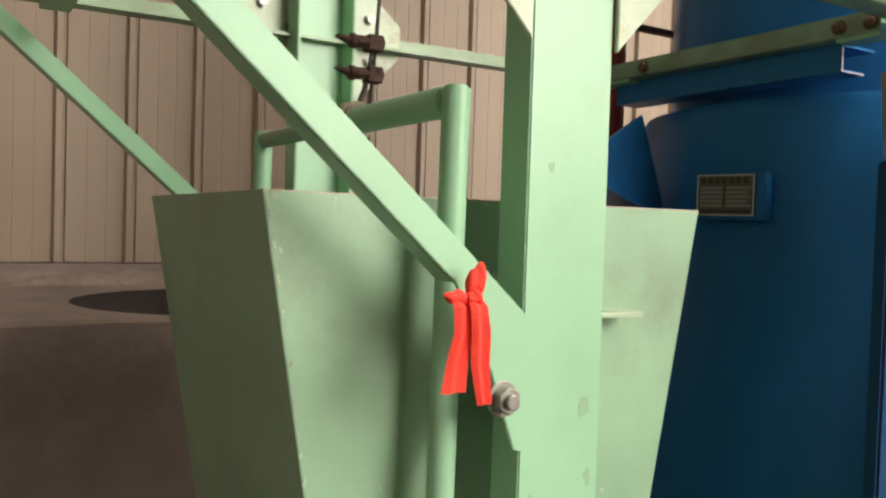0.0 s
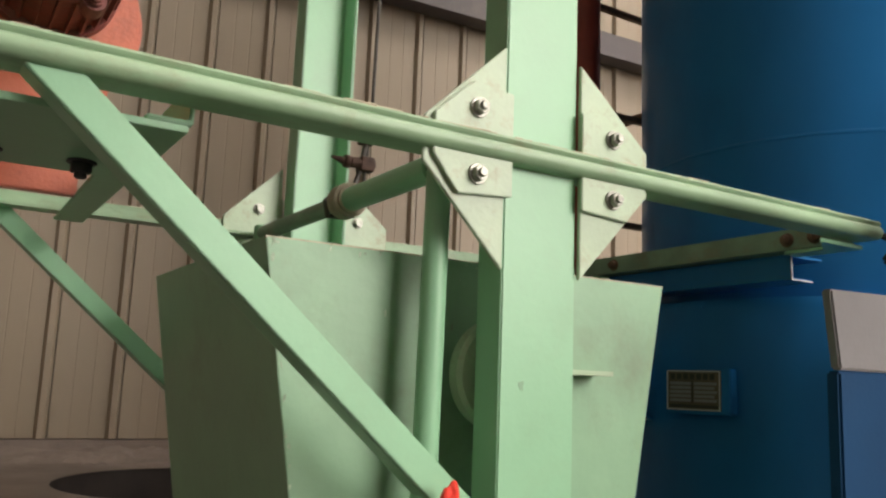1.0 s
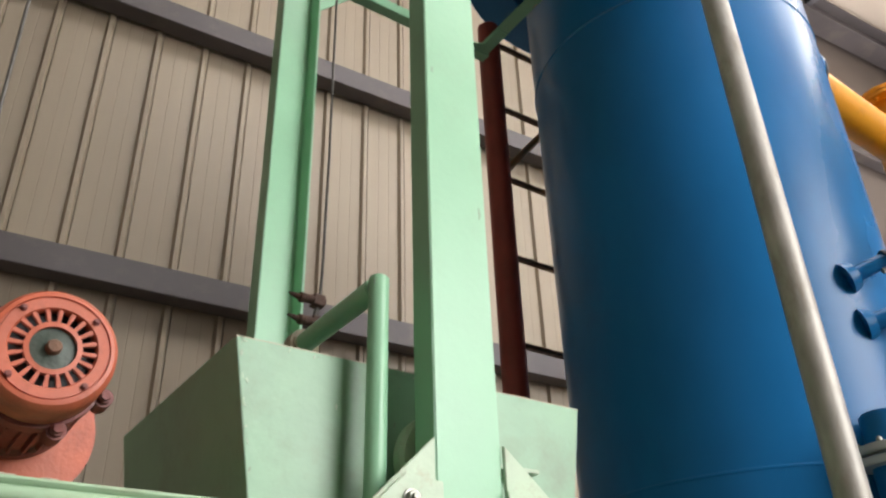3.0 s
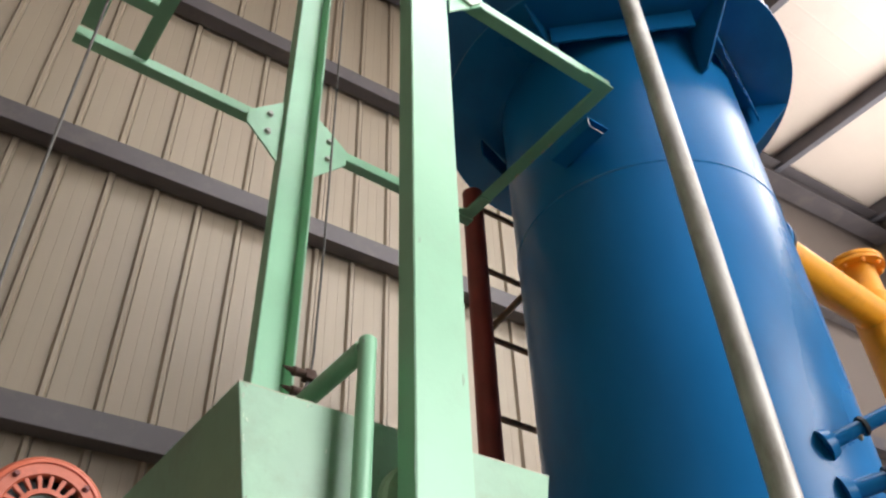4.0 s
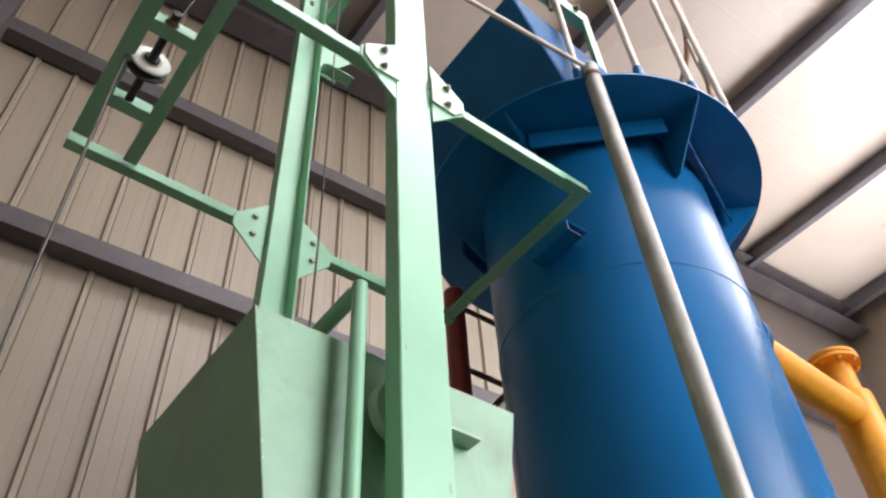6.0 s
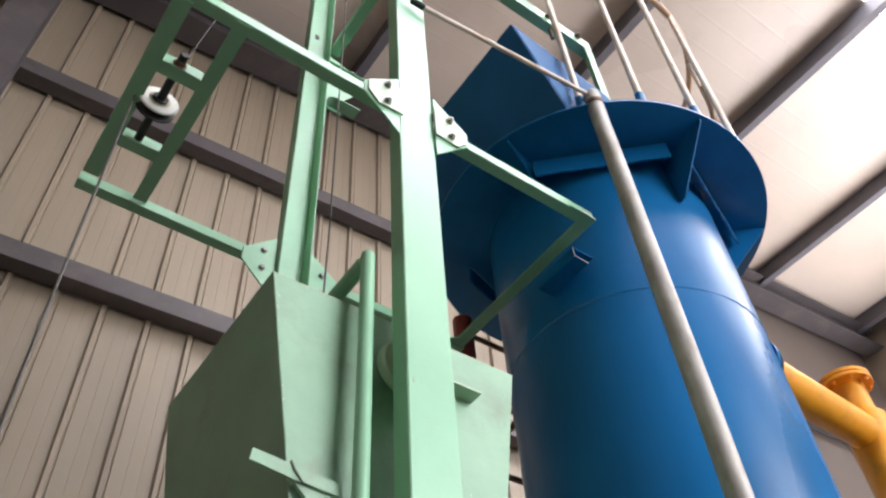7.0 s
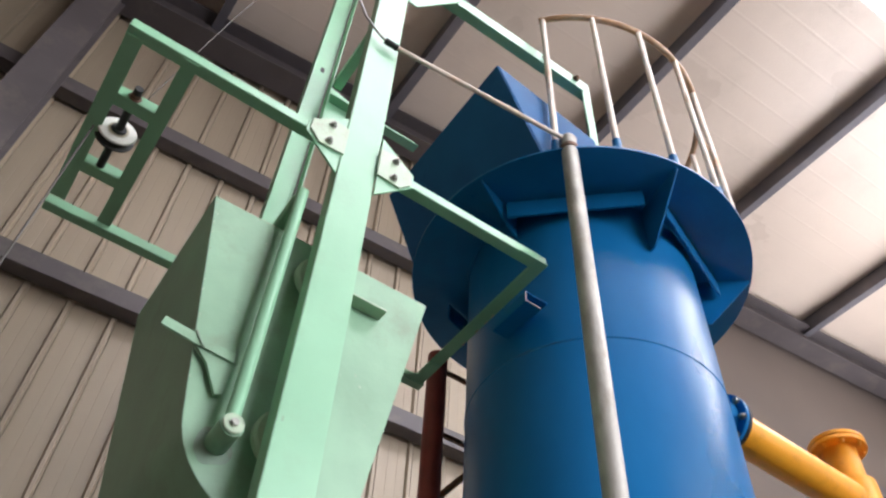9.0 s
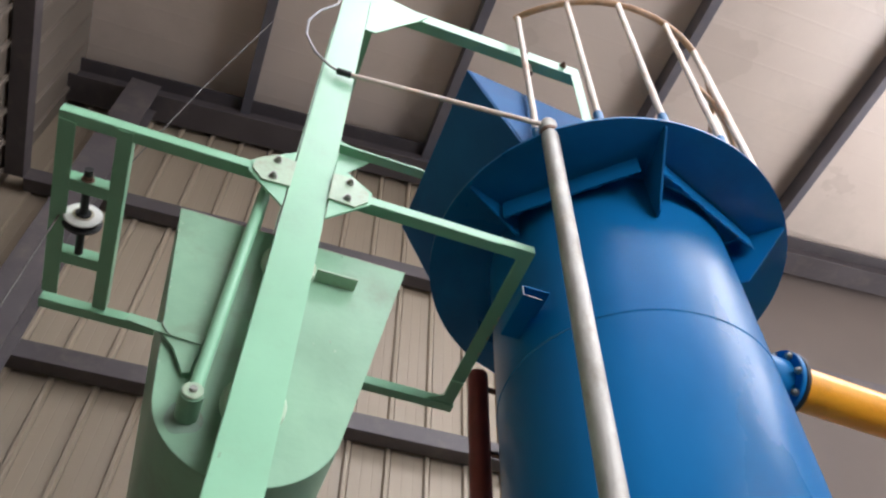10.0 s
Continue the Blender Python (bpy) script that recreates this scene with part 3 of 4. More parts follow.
def sheave():
    t = thing("rope_sheave", "white nylon rope sheave on a dark steel axle", "pulley", at=(0.014, 1.225, UPP + 0.040))
    R = Matrix.Rotation(radians(90), 4, "X")
    part("wheel", lathe([(0.022, 0.010), (0.024, 0.013), (0.056, 0.013), (0.059, 0.010), (0.059, 0.006), (0.050, 0.003), (0.022, 0.003)], 40, R, close=True), WHITE, t, smooth=True)
    part("groove", lathe([(0.022, 0.0028), (0.048, 0.0028), (0.045, -0.012), (0.022, -0.012)], 40, R, close=True), DARK, t, "dark rope groove", smooth=True)
    part("back_flange", lathe([(0.022, -0.0122), (0.050, -0.0122), (0.060, -0.018), (0.060, -0.024), (0.056, -0.027), (0.022, -0.027)], 40, R, close=True), DARK, t, "dark far flange", smooth=True)
    part("seat", lathe([(0.018, 0.0125), (0.031, 0.0125), (0.032, 0.0150), (0.018, 0.0150)], 32, R, close=True), GRIME, t, smooth=True)
    part("axle", tube((0, -0.19, 0), (0, 0.165, 0), 0.013, 16), DARK, t, smooth=True)
    part("hub", tube((0, -0.022, 0), (0, 0.022, 0), 0.024, 20, w=0.002), DARK, t, smooth=True)
    bolt((0, -0.152, 0), (0, -1, 0), t, 0.016, "nut", RUST)


def ropes():
    t = thing("winch_rope", "thin dark steel wire rope from the winch over the sheave", "rope", at=(0, 0, 0))
    part("rope", sweep([(-0.036, 1.225, 2.18), (-0.05, 1.225, 3.0), (-0.053, 1.225, UPP + 0.035)], 0.0035, 8), ROPE, t, smooth=True)
    part("rope", sweep([(0.014, 1.225, UPP + 0.110), (0.15, 1.225, 4.9), (0.30, 1.225, 5.75)], 0.0022, 8), ROPE, t, smooth=True)
    t = thing("hoist_rope", "thin dark steel wire rope hanging from the hoist head", "rope", at=(0, 0, 0))
    part("rope", sweep([(0.60, 1.217, 3.9), (0.60, 1.217, 5.95)], 0.003, 8), ROPE, t, smooth=True)


def winch():
    """Flange motor on the platform; its axis runs along y."""
    t = thing("electric_winch", "orange painted electric winch motor with a slotted fan cover", "winch", at=(0.068, 0.838, 2.17))
    R = Matrix.Rotation(radians(-90), 4, "X")      # z of the lathe runs along y
    part("fan_cover", lathe([(0.048, -0.006), (0.050, -0.009), (0.0615, -0.009), (0.0622, -0.0065), (0.0635, -0.0065), (0.0642, -0.0095), (0.069, -0.0085), (0.0735, -0.003), (0.0755, 0.006), (0.0755, 0.045), (0.072, 0.052), (0.060, 0.052), (0.048, 0.0)], 56, R, close=True), ORANGE, t, smooth=True)
    part("cover_band", lathe([(0.070, 0.050), (0.0785, 0.052), (0.0785, 0.075), (0.070, 0.078)], 56, R, close=True), MOTOR_SHADE, t, smooth=True)
    # slotted disc: spokes between hub and rim
    sp = part("grille_spoke", prism([(-0.0019, 0.031), (0.0019, 0.031), (0.0032, 0.0515), (-0.0032, 0.0515)], "y", -0.007, -0.001, 0.0008), ORANGE, t)
    for k in range(1, 20):
        ob = new("grille_spoke", sp.data)
        ob.parent, ob.matrix_basis = t, Matrix.Rotation(2 * math.pi * k / 20, 4, "Y")
    part("grille_ring", lathe([(0.0265, -0.008), (0.0325, -0.0075), (0.0325, 0.0), (0.0265, 0.0)], 40, R, close=True), ORANGE, t, smooth=True)
    part("grille_hub", lathe([(0.008, -0.006), (0.018, -0.003), (0.0262, -0.0025), (0.0262, 0.002), (0.008, 0.002)], 40, R, close=True), HUB, t, "dark green recessed hub", smooth=True)
    part("shaft_end", lathe([(0.0, -0.016), (0.007, -0.016), (0.009, -0.012), (0.009, 0.02), (0.0, 0.02)][1:4], 20, R), RUST, t, smooth=True)
    part("fan", tube((0, 0.012, 0), (0, 0.03, 0), 0.060, 40), DARK, t, smooth=True)
    part("stator", lathe([(0.068, 0.07), (0.070, 0.08), (0.070, 0.185), (0.078, 0.19), (0.078, 0.205), (0.068, 0.21)], 48, R), MOTOR_SHADE, t, smooth=True)
    fin = part("cooling_fin", box((-0.0018, 0.082, 0.068), (0.0018, 0.183, 0.077)), MOTOR_SHADE, t)
    for k in range(1, 26):
        ob = new("cooling_fin", fin.data)
        ob.parent, ob.matrix_basis = t, Matrix.Rotation(2 * math.pi * k / 26, 4, "Y")
    for k, deg in enumerate((-20, -68, 140, 205)):
        a = radians(deg)
        c = (0.083 * math.cos(a), 0.083 * math.sin(a))
        bm = tube((c[0], 0.050, c[1]), (c[0], 0.085, c[1]), 0.012, 16, w=0.003)
        part("lug", bm, MOTOR_SHADE, t, smooth=True)
        bolt((c[0], 0.050, c[1]), (0, -1, 0), t, 0.0065, "screw", MOTOR_SHADE, nut=False)
        b = radians(45 + 90 * k)
        bolt((0.058 * math.cos(b), -0.009, 0.058 * math.sin(b)), (0, -1, 0), t, 0.0032, "cover_screw", MOTOR_SHADE, nut=False)
    # end shield, gearbox and feet on the platform
    bm = prism([(0.118 * math.cos(a) - 0.012, 0.118 * math.sin(a) - 0.030) for a in [radians(-38 + 256 * k / 30) for k in range(31)]] + [(-0.10, -0.205), (0.062, -0.205)], "y", 0.206, 0.228, 0.003)
    part("end_shield", bm, ORANGE, t, smooth=True)
    part("gearbox", tube((0.02, 0.229, -0.03), (0.02, 0.33, -0.03), 0.095, 40, w=0.008), ORANGE, t, smooth=True)
    part("drum", lathe([(0.085, 0.332), (0.085, 0.342), (0.06, 0.344), (0.06, 0.48), (0.085, 0.482), (0.085, 0.492)], 40, R), DARK, t, smooth=True)
    part("foot", box((-0.10, 0.19, -0.207), (0.062, 0.25, -0.198), 0.002), ORANGE, t)
    bolt((0.045, 0.206, -0.145), (0, -1, 0), t, 0.010, "bolt", ORANGE)
    bolt((-0.07, 0.206, -0.145), (0, -1, 0), t, 0.010, "bolt", ORANGE)
    part("foot", box((-0.07, 0.50, -0.206), (0.09, 0.52, -0.08), 0.002), ORANGE, t)


def ribbon():
    t = thing("red_ribbon", "bright red cloth strip knotted round the green brace", "ribbon", at=(0.502, 0.79, 1.556))

    def strip(pts, w):
        bm = bmesh.new()
        rows = [[bm.verts.new(Vector(p) + Vector((s * ww / 2, dy, 0))) for s, dy in ((-1, 0.0), (-0.4, -0.003), (0.3, 0.002), (1, -0.001))] for p, ww in zip(pts, w)]
        for a, b in zip(rows, rows[1:]):
            for k in range(3):
                bm.faces.new((a[k], a[k + 1], b[k + 1], b[k]))
        bmesh.ops.recalc_face_normals(bm, faces=bm.faces[:])
        bmesh.ops.solidify(bm, geom=bm.faces[:], thickness=0.0015)
        return bm

    part("tail", strip([(-0.020, -0.006, 0.002), (-0.017, -0.018, -0.010), (-0.018, -0.020, -0.035), (-0.022, -0.016, -0.065), (-0.027, -0.018, -0.098)], [0.014, 0.024, 0.022, 0.025, 0.029]), CLOTH, t, smooth=True)
    part("tail", strip([(-0.004, -0.012, 0.002), (-0.001, -0.022, -0.010), (0.001, -0.024, -0.036), (0.004, -0.019, -0.070), (0.009, -0.022, -0.112)], [0.016, 0.020, 0.023, 0.023, 0.018]), CLOTH, t, smooth=True)
    # folded loop over the brace and the small knot under it
    for c, sc, tilt, fr in (((0.003, -0.010, 0.017), (0.0115, 0.008, 0.0175), 18, 120), ((-0.002, -0.014, 0.000), (0.010, 0.008, 0.008), 0, 160), ((-0.018, -0.010, -0.001), (0.017, 0.006, 0.008), 8, 130)):
        bm = bmesh.new()
        bmesh.ops.create_icosphere(bm, subdivisions=4, radius=1.0)
        M = Matrix.Translation(c) @ Matrix.Rotation(radians(tilt), 4, "Y") @ Matrix.Diagonal((*sc, 1))
        for v in bm.verts:
            k = 1 + 0.12 * math.sin(v.co.x * 5 + v.co.z * 2.2)
            v.co = M @ (v.co * k)
            v.co += 0.0012 * noise.noise_vector(v.co * fr)
        part("knot", bm, CLOTH, t, smooth=True)


def skip_bucket():
    """Local z 0 is the rim; y 0 the middle between the posts."""
    t = thing("skip_bucket", "green painted steel skip bucket with rounded bottom, hanging in the guides", "hoist bucket", at=(0.0, 1.215, 1.662))
    cx, cz, r = 0.655, -0.640, 0.224
    prof = [(0.323, 0.0)]
    for k in range(25):
        a = radians(188 + (352 - 188) * k / 24)
        prof.append((cx + r * math.cos(a), cz + r * math.sin(a)))
    prof.append((0.999, 0.0))
    for y in (-0.28, 0.28):
        part("side_plate", prism(prof, "y", y - 0.003, y + 0.003, 0.0012), BUCKET, t)
    bm = bmesh.new()
    inner = [((u - cx) * 0.985 + cx, v * 0.99 if v < 0 else v) for u, v in prof]
    n = len(prof)
    g = [[bm.verts.new((u, y, v)) for u, v in pl] for pl in (prof, inner) for y in (-0.2774, 0.2774)]
    for a, b in ((g[0], g[1]), (g[3], g[2])):
        for k in range(n - 1):
            bm.faces.new((a[k], a[k + 1], b[k + 1], b[k]))
    for k in (0, n - 1):
        bm.faces.new((g[0][k], g[1][k], g[3][k], g[2][k]))
    part("wrap_plate", bm, BUCKET, t, smooth=True)
    # worn rim
    for y in (-0.28, 0.28):
        part("rim_edge", box((0.323, y - 0.0028, -0.003), (0.999, y + 0.0028, 0.0006)), GRIME, t)
    # bail: two upright pipes, pins and the cross pipe
    for s in (-1, 1):
        y = s * 0.338
        part("bail_arm", tube((0.522, y, -0.735), (0.532, y, 0.128), 0.0165, 20, w=0.003), GREEN, t, smooth=True)
        part("pivot_boss", tube((0.52, s * 0.283, -0.715), (0.52, s * 0.368, -0.715), 0.027, 24, w=0.003), BUCKET, t, smooth=True)
        part("pivot_washer", tube((0.52, s * 0.368, -0.715), (0.52, s * 0.373, -0.715), 0.0235, 24, w=0.0015), CREAM, t, smooth=True)
        part("pivot_pin", tube((0.52, s * 0.373, -0.715), (0.52, s * 0.381, -0.715), 0.009, 16, w=0.002), ZINC, t, smooth=True)
        pts = []
        for q in range(24):
            a = 2 * math.pi * q / 24
            rr = 0.040 * (1 + 0.25 * noise.noise((math.cos(a) * 1.3, math.sin(a) * 1.3, 4.0)))
            pts.append((0.515 + rr * math.cos(a), -0.722 + 1.25 * rr * math.sin(a)))
        part("oil_stain", prism(pts, "y", s * 0.2832, s * 0.2836), DIRTY_SHADED, t, "dark oily stain round the pivot")
        for z in (-0.155, -0.665):
            part("guide_roller", lathe([(0.012, -0.014), (0.070, -0.014), (0.076, -0.009), (0.076, 0.009), (0.070, 0.014), (0.012, 0.014)], 36, Matrix.Translation((0.656, s * 0.312, z)) @ Matrix.Rotation(radians(90), 4, "X"), close=True), CREAM, t, "pale green steel guide roller", smooth=True)
            part("roller_pin", tube((0.656, s * 0.283, z), (0.656, s * 0.334, z), 0.0118, 16), DARK, t, smooth=True)
    part("bail_bar", tube((0.532, -0.348, 0.112), (0.532, 0.348, 0.112), 0.0145, 20), DIRTY_SHADED, t, smooth=True)
    part("bail_sleeve", tube((0.532, -0.325, 0.112), (0.532, -0.06, 0.112), 0.019, 20, w=0.002), GREEN, t, smooth=True)
    part("bail_collar", tube((0.532, -0.075, 0.112), (0.532, -0.035, 0.112), 0.0285, 24, w=0.006), GRIME, t, smooth=True)
    # rope eye, clamps and the rope
    part("rope_eye", sweep([(0.532, -0.02, 0.135), (0.510, -0.018, 0.115), (0.517, -0.015, 0.092), (0.545, -0.01, 0.094), (0.555, -0.006, 0.125), (0.575, 0, 0.17), (0.59, 0.002, 0.24)], 0.0045, 8), ROPE, t, smooth=True)
    for z in (0.192, 0.240):
        bm = tube((0.602, -0.004, z + 0.002), (0.556, -0.004, z), 0.0095, 10)
        tube((0.556, -0.004, z), (0.546, -0.004, z), 0.012, 6, bm=bm)
        tube((0.546, -0.004, z), (0.522, -0.004, z + 0.004), 0.007, 10, r2=0.002, bm=bm)
        box((0.574, -0.014, z - 0.012), (0.599, 0.010, z + 0.012), bm=bm)
        bevel(bm, 0.0015)
        part("rope_clamp", bm, RUSTY, t, "dark rusty cast rope clamp", smooth=True)
    part("rope", sweep([(0.585, 0.002, 0.13), (0.596, 0.002, 0.30), (0.60, 0.002, 0.6), (0.60, 0.002, 2.25)], 0.0032, 8), ROPE, t, smooth=True)
    # chipped paint along the edges and scrapes on the plates
    rnd = random.Random(3)
    bm = bmesh.new()
    for k in range(60):
        e = rnd.random()
        if e < 0.45:
            v = -rnd.random() * 0.6
            u = 0.323 - v * 0.155 + 0.004 + abs(rnd.gauss(0, 0.004))
        elif e < 0.6:
            v, u = -0.003 - abs(rnd.gauss(0, 0.004)), rnd.uniform(0.33, 0.99)
        else:
            v, u = -rnd.random() * 0.55, rnd.uniform(0.45, 0.88)
        a, b, ph = rnd.uniform(0.0008, 0.003), rnd.uniform(0.0015, 0.007), rnd.uniform(-0.5, 0.5)
        ring_v = []
        for q in range(7):
            w = 2 * math.pi * q / 7
            rr = rnd.uniform(0.6, 1.1)
            du, dv = a * rr * math.cos(w), b * rr * math.sin(w)
            ring_v.append((u + du * math.cos(ph) - dv * math.sin(ph), min(v + du * math.sin(ph) + dv * math.cos(ph), -0.0005)))
        vs = [bm.verts.new((p, -0.2836, q)) for p, q in ring_v]
        lo = [bm.verts.new((p, -0.2826, q)) for p, q in ring_v]
        bm.faces.new(vs)
        for q in range(7):
            bm.faces.new((vs[q], vs[q - 1], lo[q - 1], lo[q]))
    tagged(part("chipped_paint", bm, CHIP, t), "pale chips and scratches in the green paint", kind="stuff")
    # small shelf angle on the front plate
    part("stop_angle", box((0.735, -0.326, -0.150), (0.852, -0.283, -0.143), 0.001), CREAM, t)
    # latch of flat bars
    bm = prism([(0.322, -0.474), (0.405, -0.482), (0.418, -0.486), (0.503, -0.490), (0.506, -0.518), (0.420, -0.512), (0.405, -0.512), (0.318, -0.500)], "y", -0.307, -0.301, 0.001)
    part("latch_bar", bm, BUCKET, t)
    bm = prism([(0.398, -0.500), (0.420, -0.494), (0.455, -0.512), (0.500, -0.522), (0.497, -0.604), (0.480, -0.612), (0.442, -0.542)], "y", -0.300, -0.290, 0.001)
    part("latch_arm", bm, BUCKET, t)
    part("latch_pin", sweep([(0.398, -0.306, -0.476), (0.404, -0.309, -0.490), (0.414, -0.309, -0.503), (0.426, -0.305, -0.512)], 0.003, 8), DIRTY_SHADED, t, smooth=True)
    return t


# ---- tower ----
TX, TY, TR = 1.96, 1.25, 0.487


def at_tower(r, deg, z):
    a = radians(deg)
    return Vector((TX + r * math.cos(a), TY + r * math.sin(a), z))


def tower():
    t = thing("gasifier_tower", "tall glossy blue painted cylindrical steel reactor with a flanged top", "reactor", at=(0, 0, 0))
    T = Matrix.Translation((TX, TY, 0))
    body = part("shell", lathe([(TR, 1.90), (TR, 4.505)], 128, T), BLUE, t, smooth=True)
    part("weld_seam", lathe([(TR - 0.002, 3.733), (TR + 0.002, 3.7355), (TR + 0.0032, 3.738), (TR + 0.002, 3.7405), (TR - 0.002, 3.743)], 128, T, close=True), WELD, t, smooth=True)
    part("weld_seam", lathe([(TR - 0.002, 2.246), (TR + 0.001, 2.249), (TR + 0.001, 2.254), (TR - 0.002, 2.257)], 128, T, close=True), BLUE, t, smooth=True)
    part("base_shell", lathe([(0.555, 0.0), (0.555, 1.88), (0.545, 1.90), (TR, 1.902)], 128, T), BLUE, t, smooth=True)
    part("top_flange", lathe([(TR - 0.06, 4.506), (0.738, 4.506), (0.742, 4.508), (0.742, 4.518), (0.738, 4.520), (TR - 0.06, 4.520)], 128, T, close=True), BLUE, t, smooth=True)
    part("lid", lathe([(TR - 0.062, 4.45), (TR - 0.062, 4.56), (0.2, 4.62)], 64, T), BLUE, t, smooth=True)
    # brackets under the flange with a bar ring between them
    angs = [-162.7, -99.5, -41.0, 18.0, 78.0, 138.0]
    for k, a in enumerate(angs):
        if k == 5:
            continue
        foot = 4.375 if k == 0 else 4.245
        bm = prism([(TR + 0.002, 4.503), (0.728, 4.503), (0.728, 4.485), (TR + 0.035, foot), (TR + 0.002, foot)], "y", -0.004, 0.004, 0.001)
        ob = part("flange_bracket", bm, BLUE, t)
        ob.matrix_basis = T @ Matrix.Rotation(radians(a), 4, "Z")
        p, q = at_tower(0.585, a + 2, 4.43), at_tower(0.585, a + 57, 4.43)
        d = q - p
        bm = box((0, -0.004, -0.035), (d.length, 0.004, 0.058), 0.001)
        ob = part("stiffener", bm, BLUE, t)
        ob.matrix_basis = Matrix.Translation(p) @ Matrix.Rotation(math.atan2(d.y, d.x), 4, "Z")
        rnd = random.Random(20 + k)
        bm = bmesh.new()
        for q in range(26):
            c = (d.length * (q + rnd.uniform(0.2, 0.8)) / 26, rnd.uniform(-0.003, 0.003), -0.036 + rnd.uniform(-0.002, 0.002))
            bmesh.ops.create_icosphere(bm, subdivisions=1, radius=rnd.uniform(0.004, 0.0085), matrix=Matrix.Translation(c) @ Matrix.Diagonal((1.8, 0.8, 0.7, 1)))
        part("weld_bead", bm, BLUE, ob, smooth=True)
    # bracket channels that carry the hoist rings
    for z, xo, ye in ((MID - 0.028, 1.385, 1.545), (UPP + 0.018, 1.412, 1.16)):
        bm = prism([(xo, z), (xo + 0.10, z), (xo + 0.10, z - 0.005), (xo + 0.005, z - 0.005), (xo + 0.005, z - 0.045), (xo + 0.068, z - 0.045), (xo + 0.068, z - 0.050), (xo, z - 0.050)], "y", 0.97, ye, 0.001)
        c = part("bracket_channel", bm, BLUE, t)
        # thin grey outline paints the light caught by the channel's end edge
        bm = prism([(xo - 0.0004, z - 0.006), (xo + 0.003, z - 0.006), (xo + 0.003, z - 0.0475), (xo + 0.066, z - 0.0475), (xo + 0.066, z - 0.0504), (xo - 0.0004, z - 0.0504)], "y", 0.9685, 0.9695)
        part("lit_edge", bm, GREY, c, "pale strip drawn for the lit edge of the channel")
    for a, w in ((176, 1),):
        part("side_gusset", prism([(1.16, 1.765), (1.35, 1.885), (1.42, 1.70), (1.42, 1.64), (1.17, 1.735)], "y", 1.42, 1.43, 0.001), BLUE, t)
        part("side_gusset", prism([(1.16, 1.735), (1.42, 1.64), (1.42, 1.634), (1.16, 1.729)], "y", 1.36, 1.60, 0.001), BLUE, t)
    # nozzles on the front
    for p, q, r in (((1.840, 0.785, 2.722), (2.02, 0.60, 2.825), 0.020), ((1.857, 0.785, 2.598), (2.03, 0.60, 2.655), 0.024)):
        p, q = Vector(p), Vector(q)
        d = (q - p).normalized()
        n = part("nozzle", tube(p, q, r, 20, w=0.002), BLUE, t, smooth=True)
        part("nozzle_pad", tube(p - d * 0.004, p + d * 0.022, 0.044, 28, r2=0.036), BLUE, n, smooth=True)
        part("nozzle_collar", tube(p + d * 0.11, p + d * 0.122, r * 1.35, 20, w=0.002), DARK, n, smooth=True)
        part("valve", tube(q, q + d * 0.055, r * 0.85, 16, w=0.004), DARK, n, smooth=True)
        part("lever", tube(q + d * 0.03 + Vector((0, 0, 0.01)), q + d * 0.03 + Vector((0.05, -0.01, 0.075)), 0.005, 10), ZINC, n, smooth=True)
        bolt(p + d * 0.10 - Vector((0, 0, r)), (0.1, -0.1, -1), n, 0.007)
    gp = Vector((2.045, 0.56, 2.885))
    g = part("gauge", tube(gp, gp + Vector((-0.016, -0.026, 0.008)), 0.036, 28, w=0.004), ZINC, t, "small round gauge with a white face", smooth=True)
    part("gauge_face", tube(gp + Vector((-0.0162, -0.0263, 0.0081)), gp + Vector((-0.0172, -0.028, 0.0086)), 0.031, 28), GLASS_WHITE, g)
    # flanged standpipe low on the front
    sp = part("standpipe", tube((1.745, 0.752, 1.904), (1.745, 0.752, 2.345), 0.048, 32, w=0.006), BLUE, t, smooth=True)
    for z in (2.225, 2.251):
        part("pipe_flange", tube((1.745, 0.752, z), (1.745, 0.752, z + 0.018), 0.078, 36, w=0.003), GREY, sp, "grey bolted flange", smooth=True)
    for k in range(6):
        a = 2 * math.pi * k / 6 + 0.2
        bolt((1.745 + 0.063 * math.cos(a), 0.752 + 0.063 * math.sin(a), 2.269), (0, 0, 1), sp, 0.007)
    part("red_cap", tube((1.795, 0.715, 2.272), (1.80, 0.712, 2.365), 0.034, 24, w=0.008), RED, sp, "small red cap", smooth=True)
    # gas outlet to the yellow pipe
    ax = Vector((1, 0.075, 0.05)).normalized()
    p0 = Vector((2.45, 1.05, 3.882)) - ax * 0.28
    part("outlet_nozzle", tube(p0, p0 + ax * 0.28, 0.085, 40), BLUE, t, smooth=True)
    fl = part("outlet_flange", tube(p0 + ax * 0.28, p0 + ax * 0.302, 0.118, 48, w=0.003), BLUE, t, smooth=True)
    up = Vector((0, 0, 1)) - ax * ax.z
    up.normalize()
    sd = ax.cross(up)
    for k in range(8):
        a = 2 * math.pi * k / 8 + 0.3
        bolt(p0 + ax * 0.28 + 0.102 * (math.cos(a) * up + math.sin(a) * sd), -ax, fl, 0.012)
    # feed chute on the top: sloping bottom, two sides, back lip
    lo, hi = 0.80, 1.66
    ch = part("chute", prism([(1.165, 5.00), (1.172, 5.003), (1.393, 4.522), (1.381, 4.522)], "y", lo, hi, 0.001), CHUTE, t)
    for y in (lo, hi):
        part("chute_side", prism([(1.172, 5.001), (1.392, 4.522), (1.76, 4.522), (1.70, 4.90)], "y", y - 0.003, y + 0.003, 0.001), CHUTE, ch)
    part("chute_back", box((1.70, lo + 0.004, 4.522), (1.706, hi - 0.004, 4.90), 0.001), CHUTE, ch)
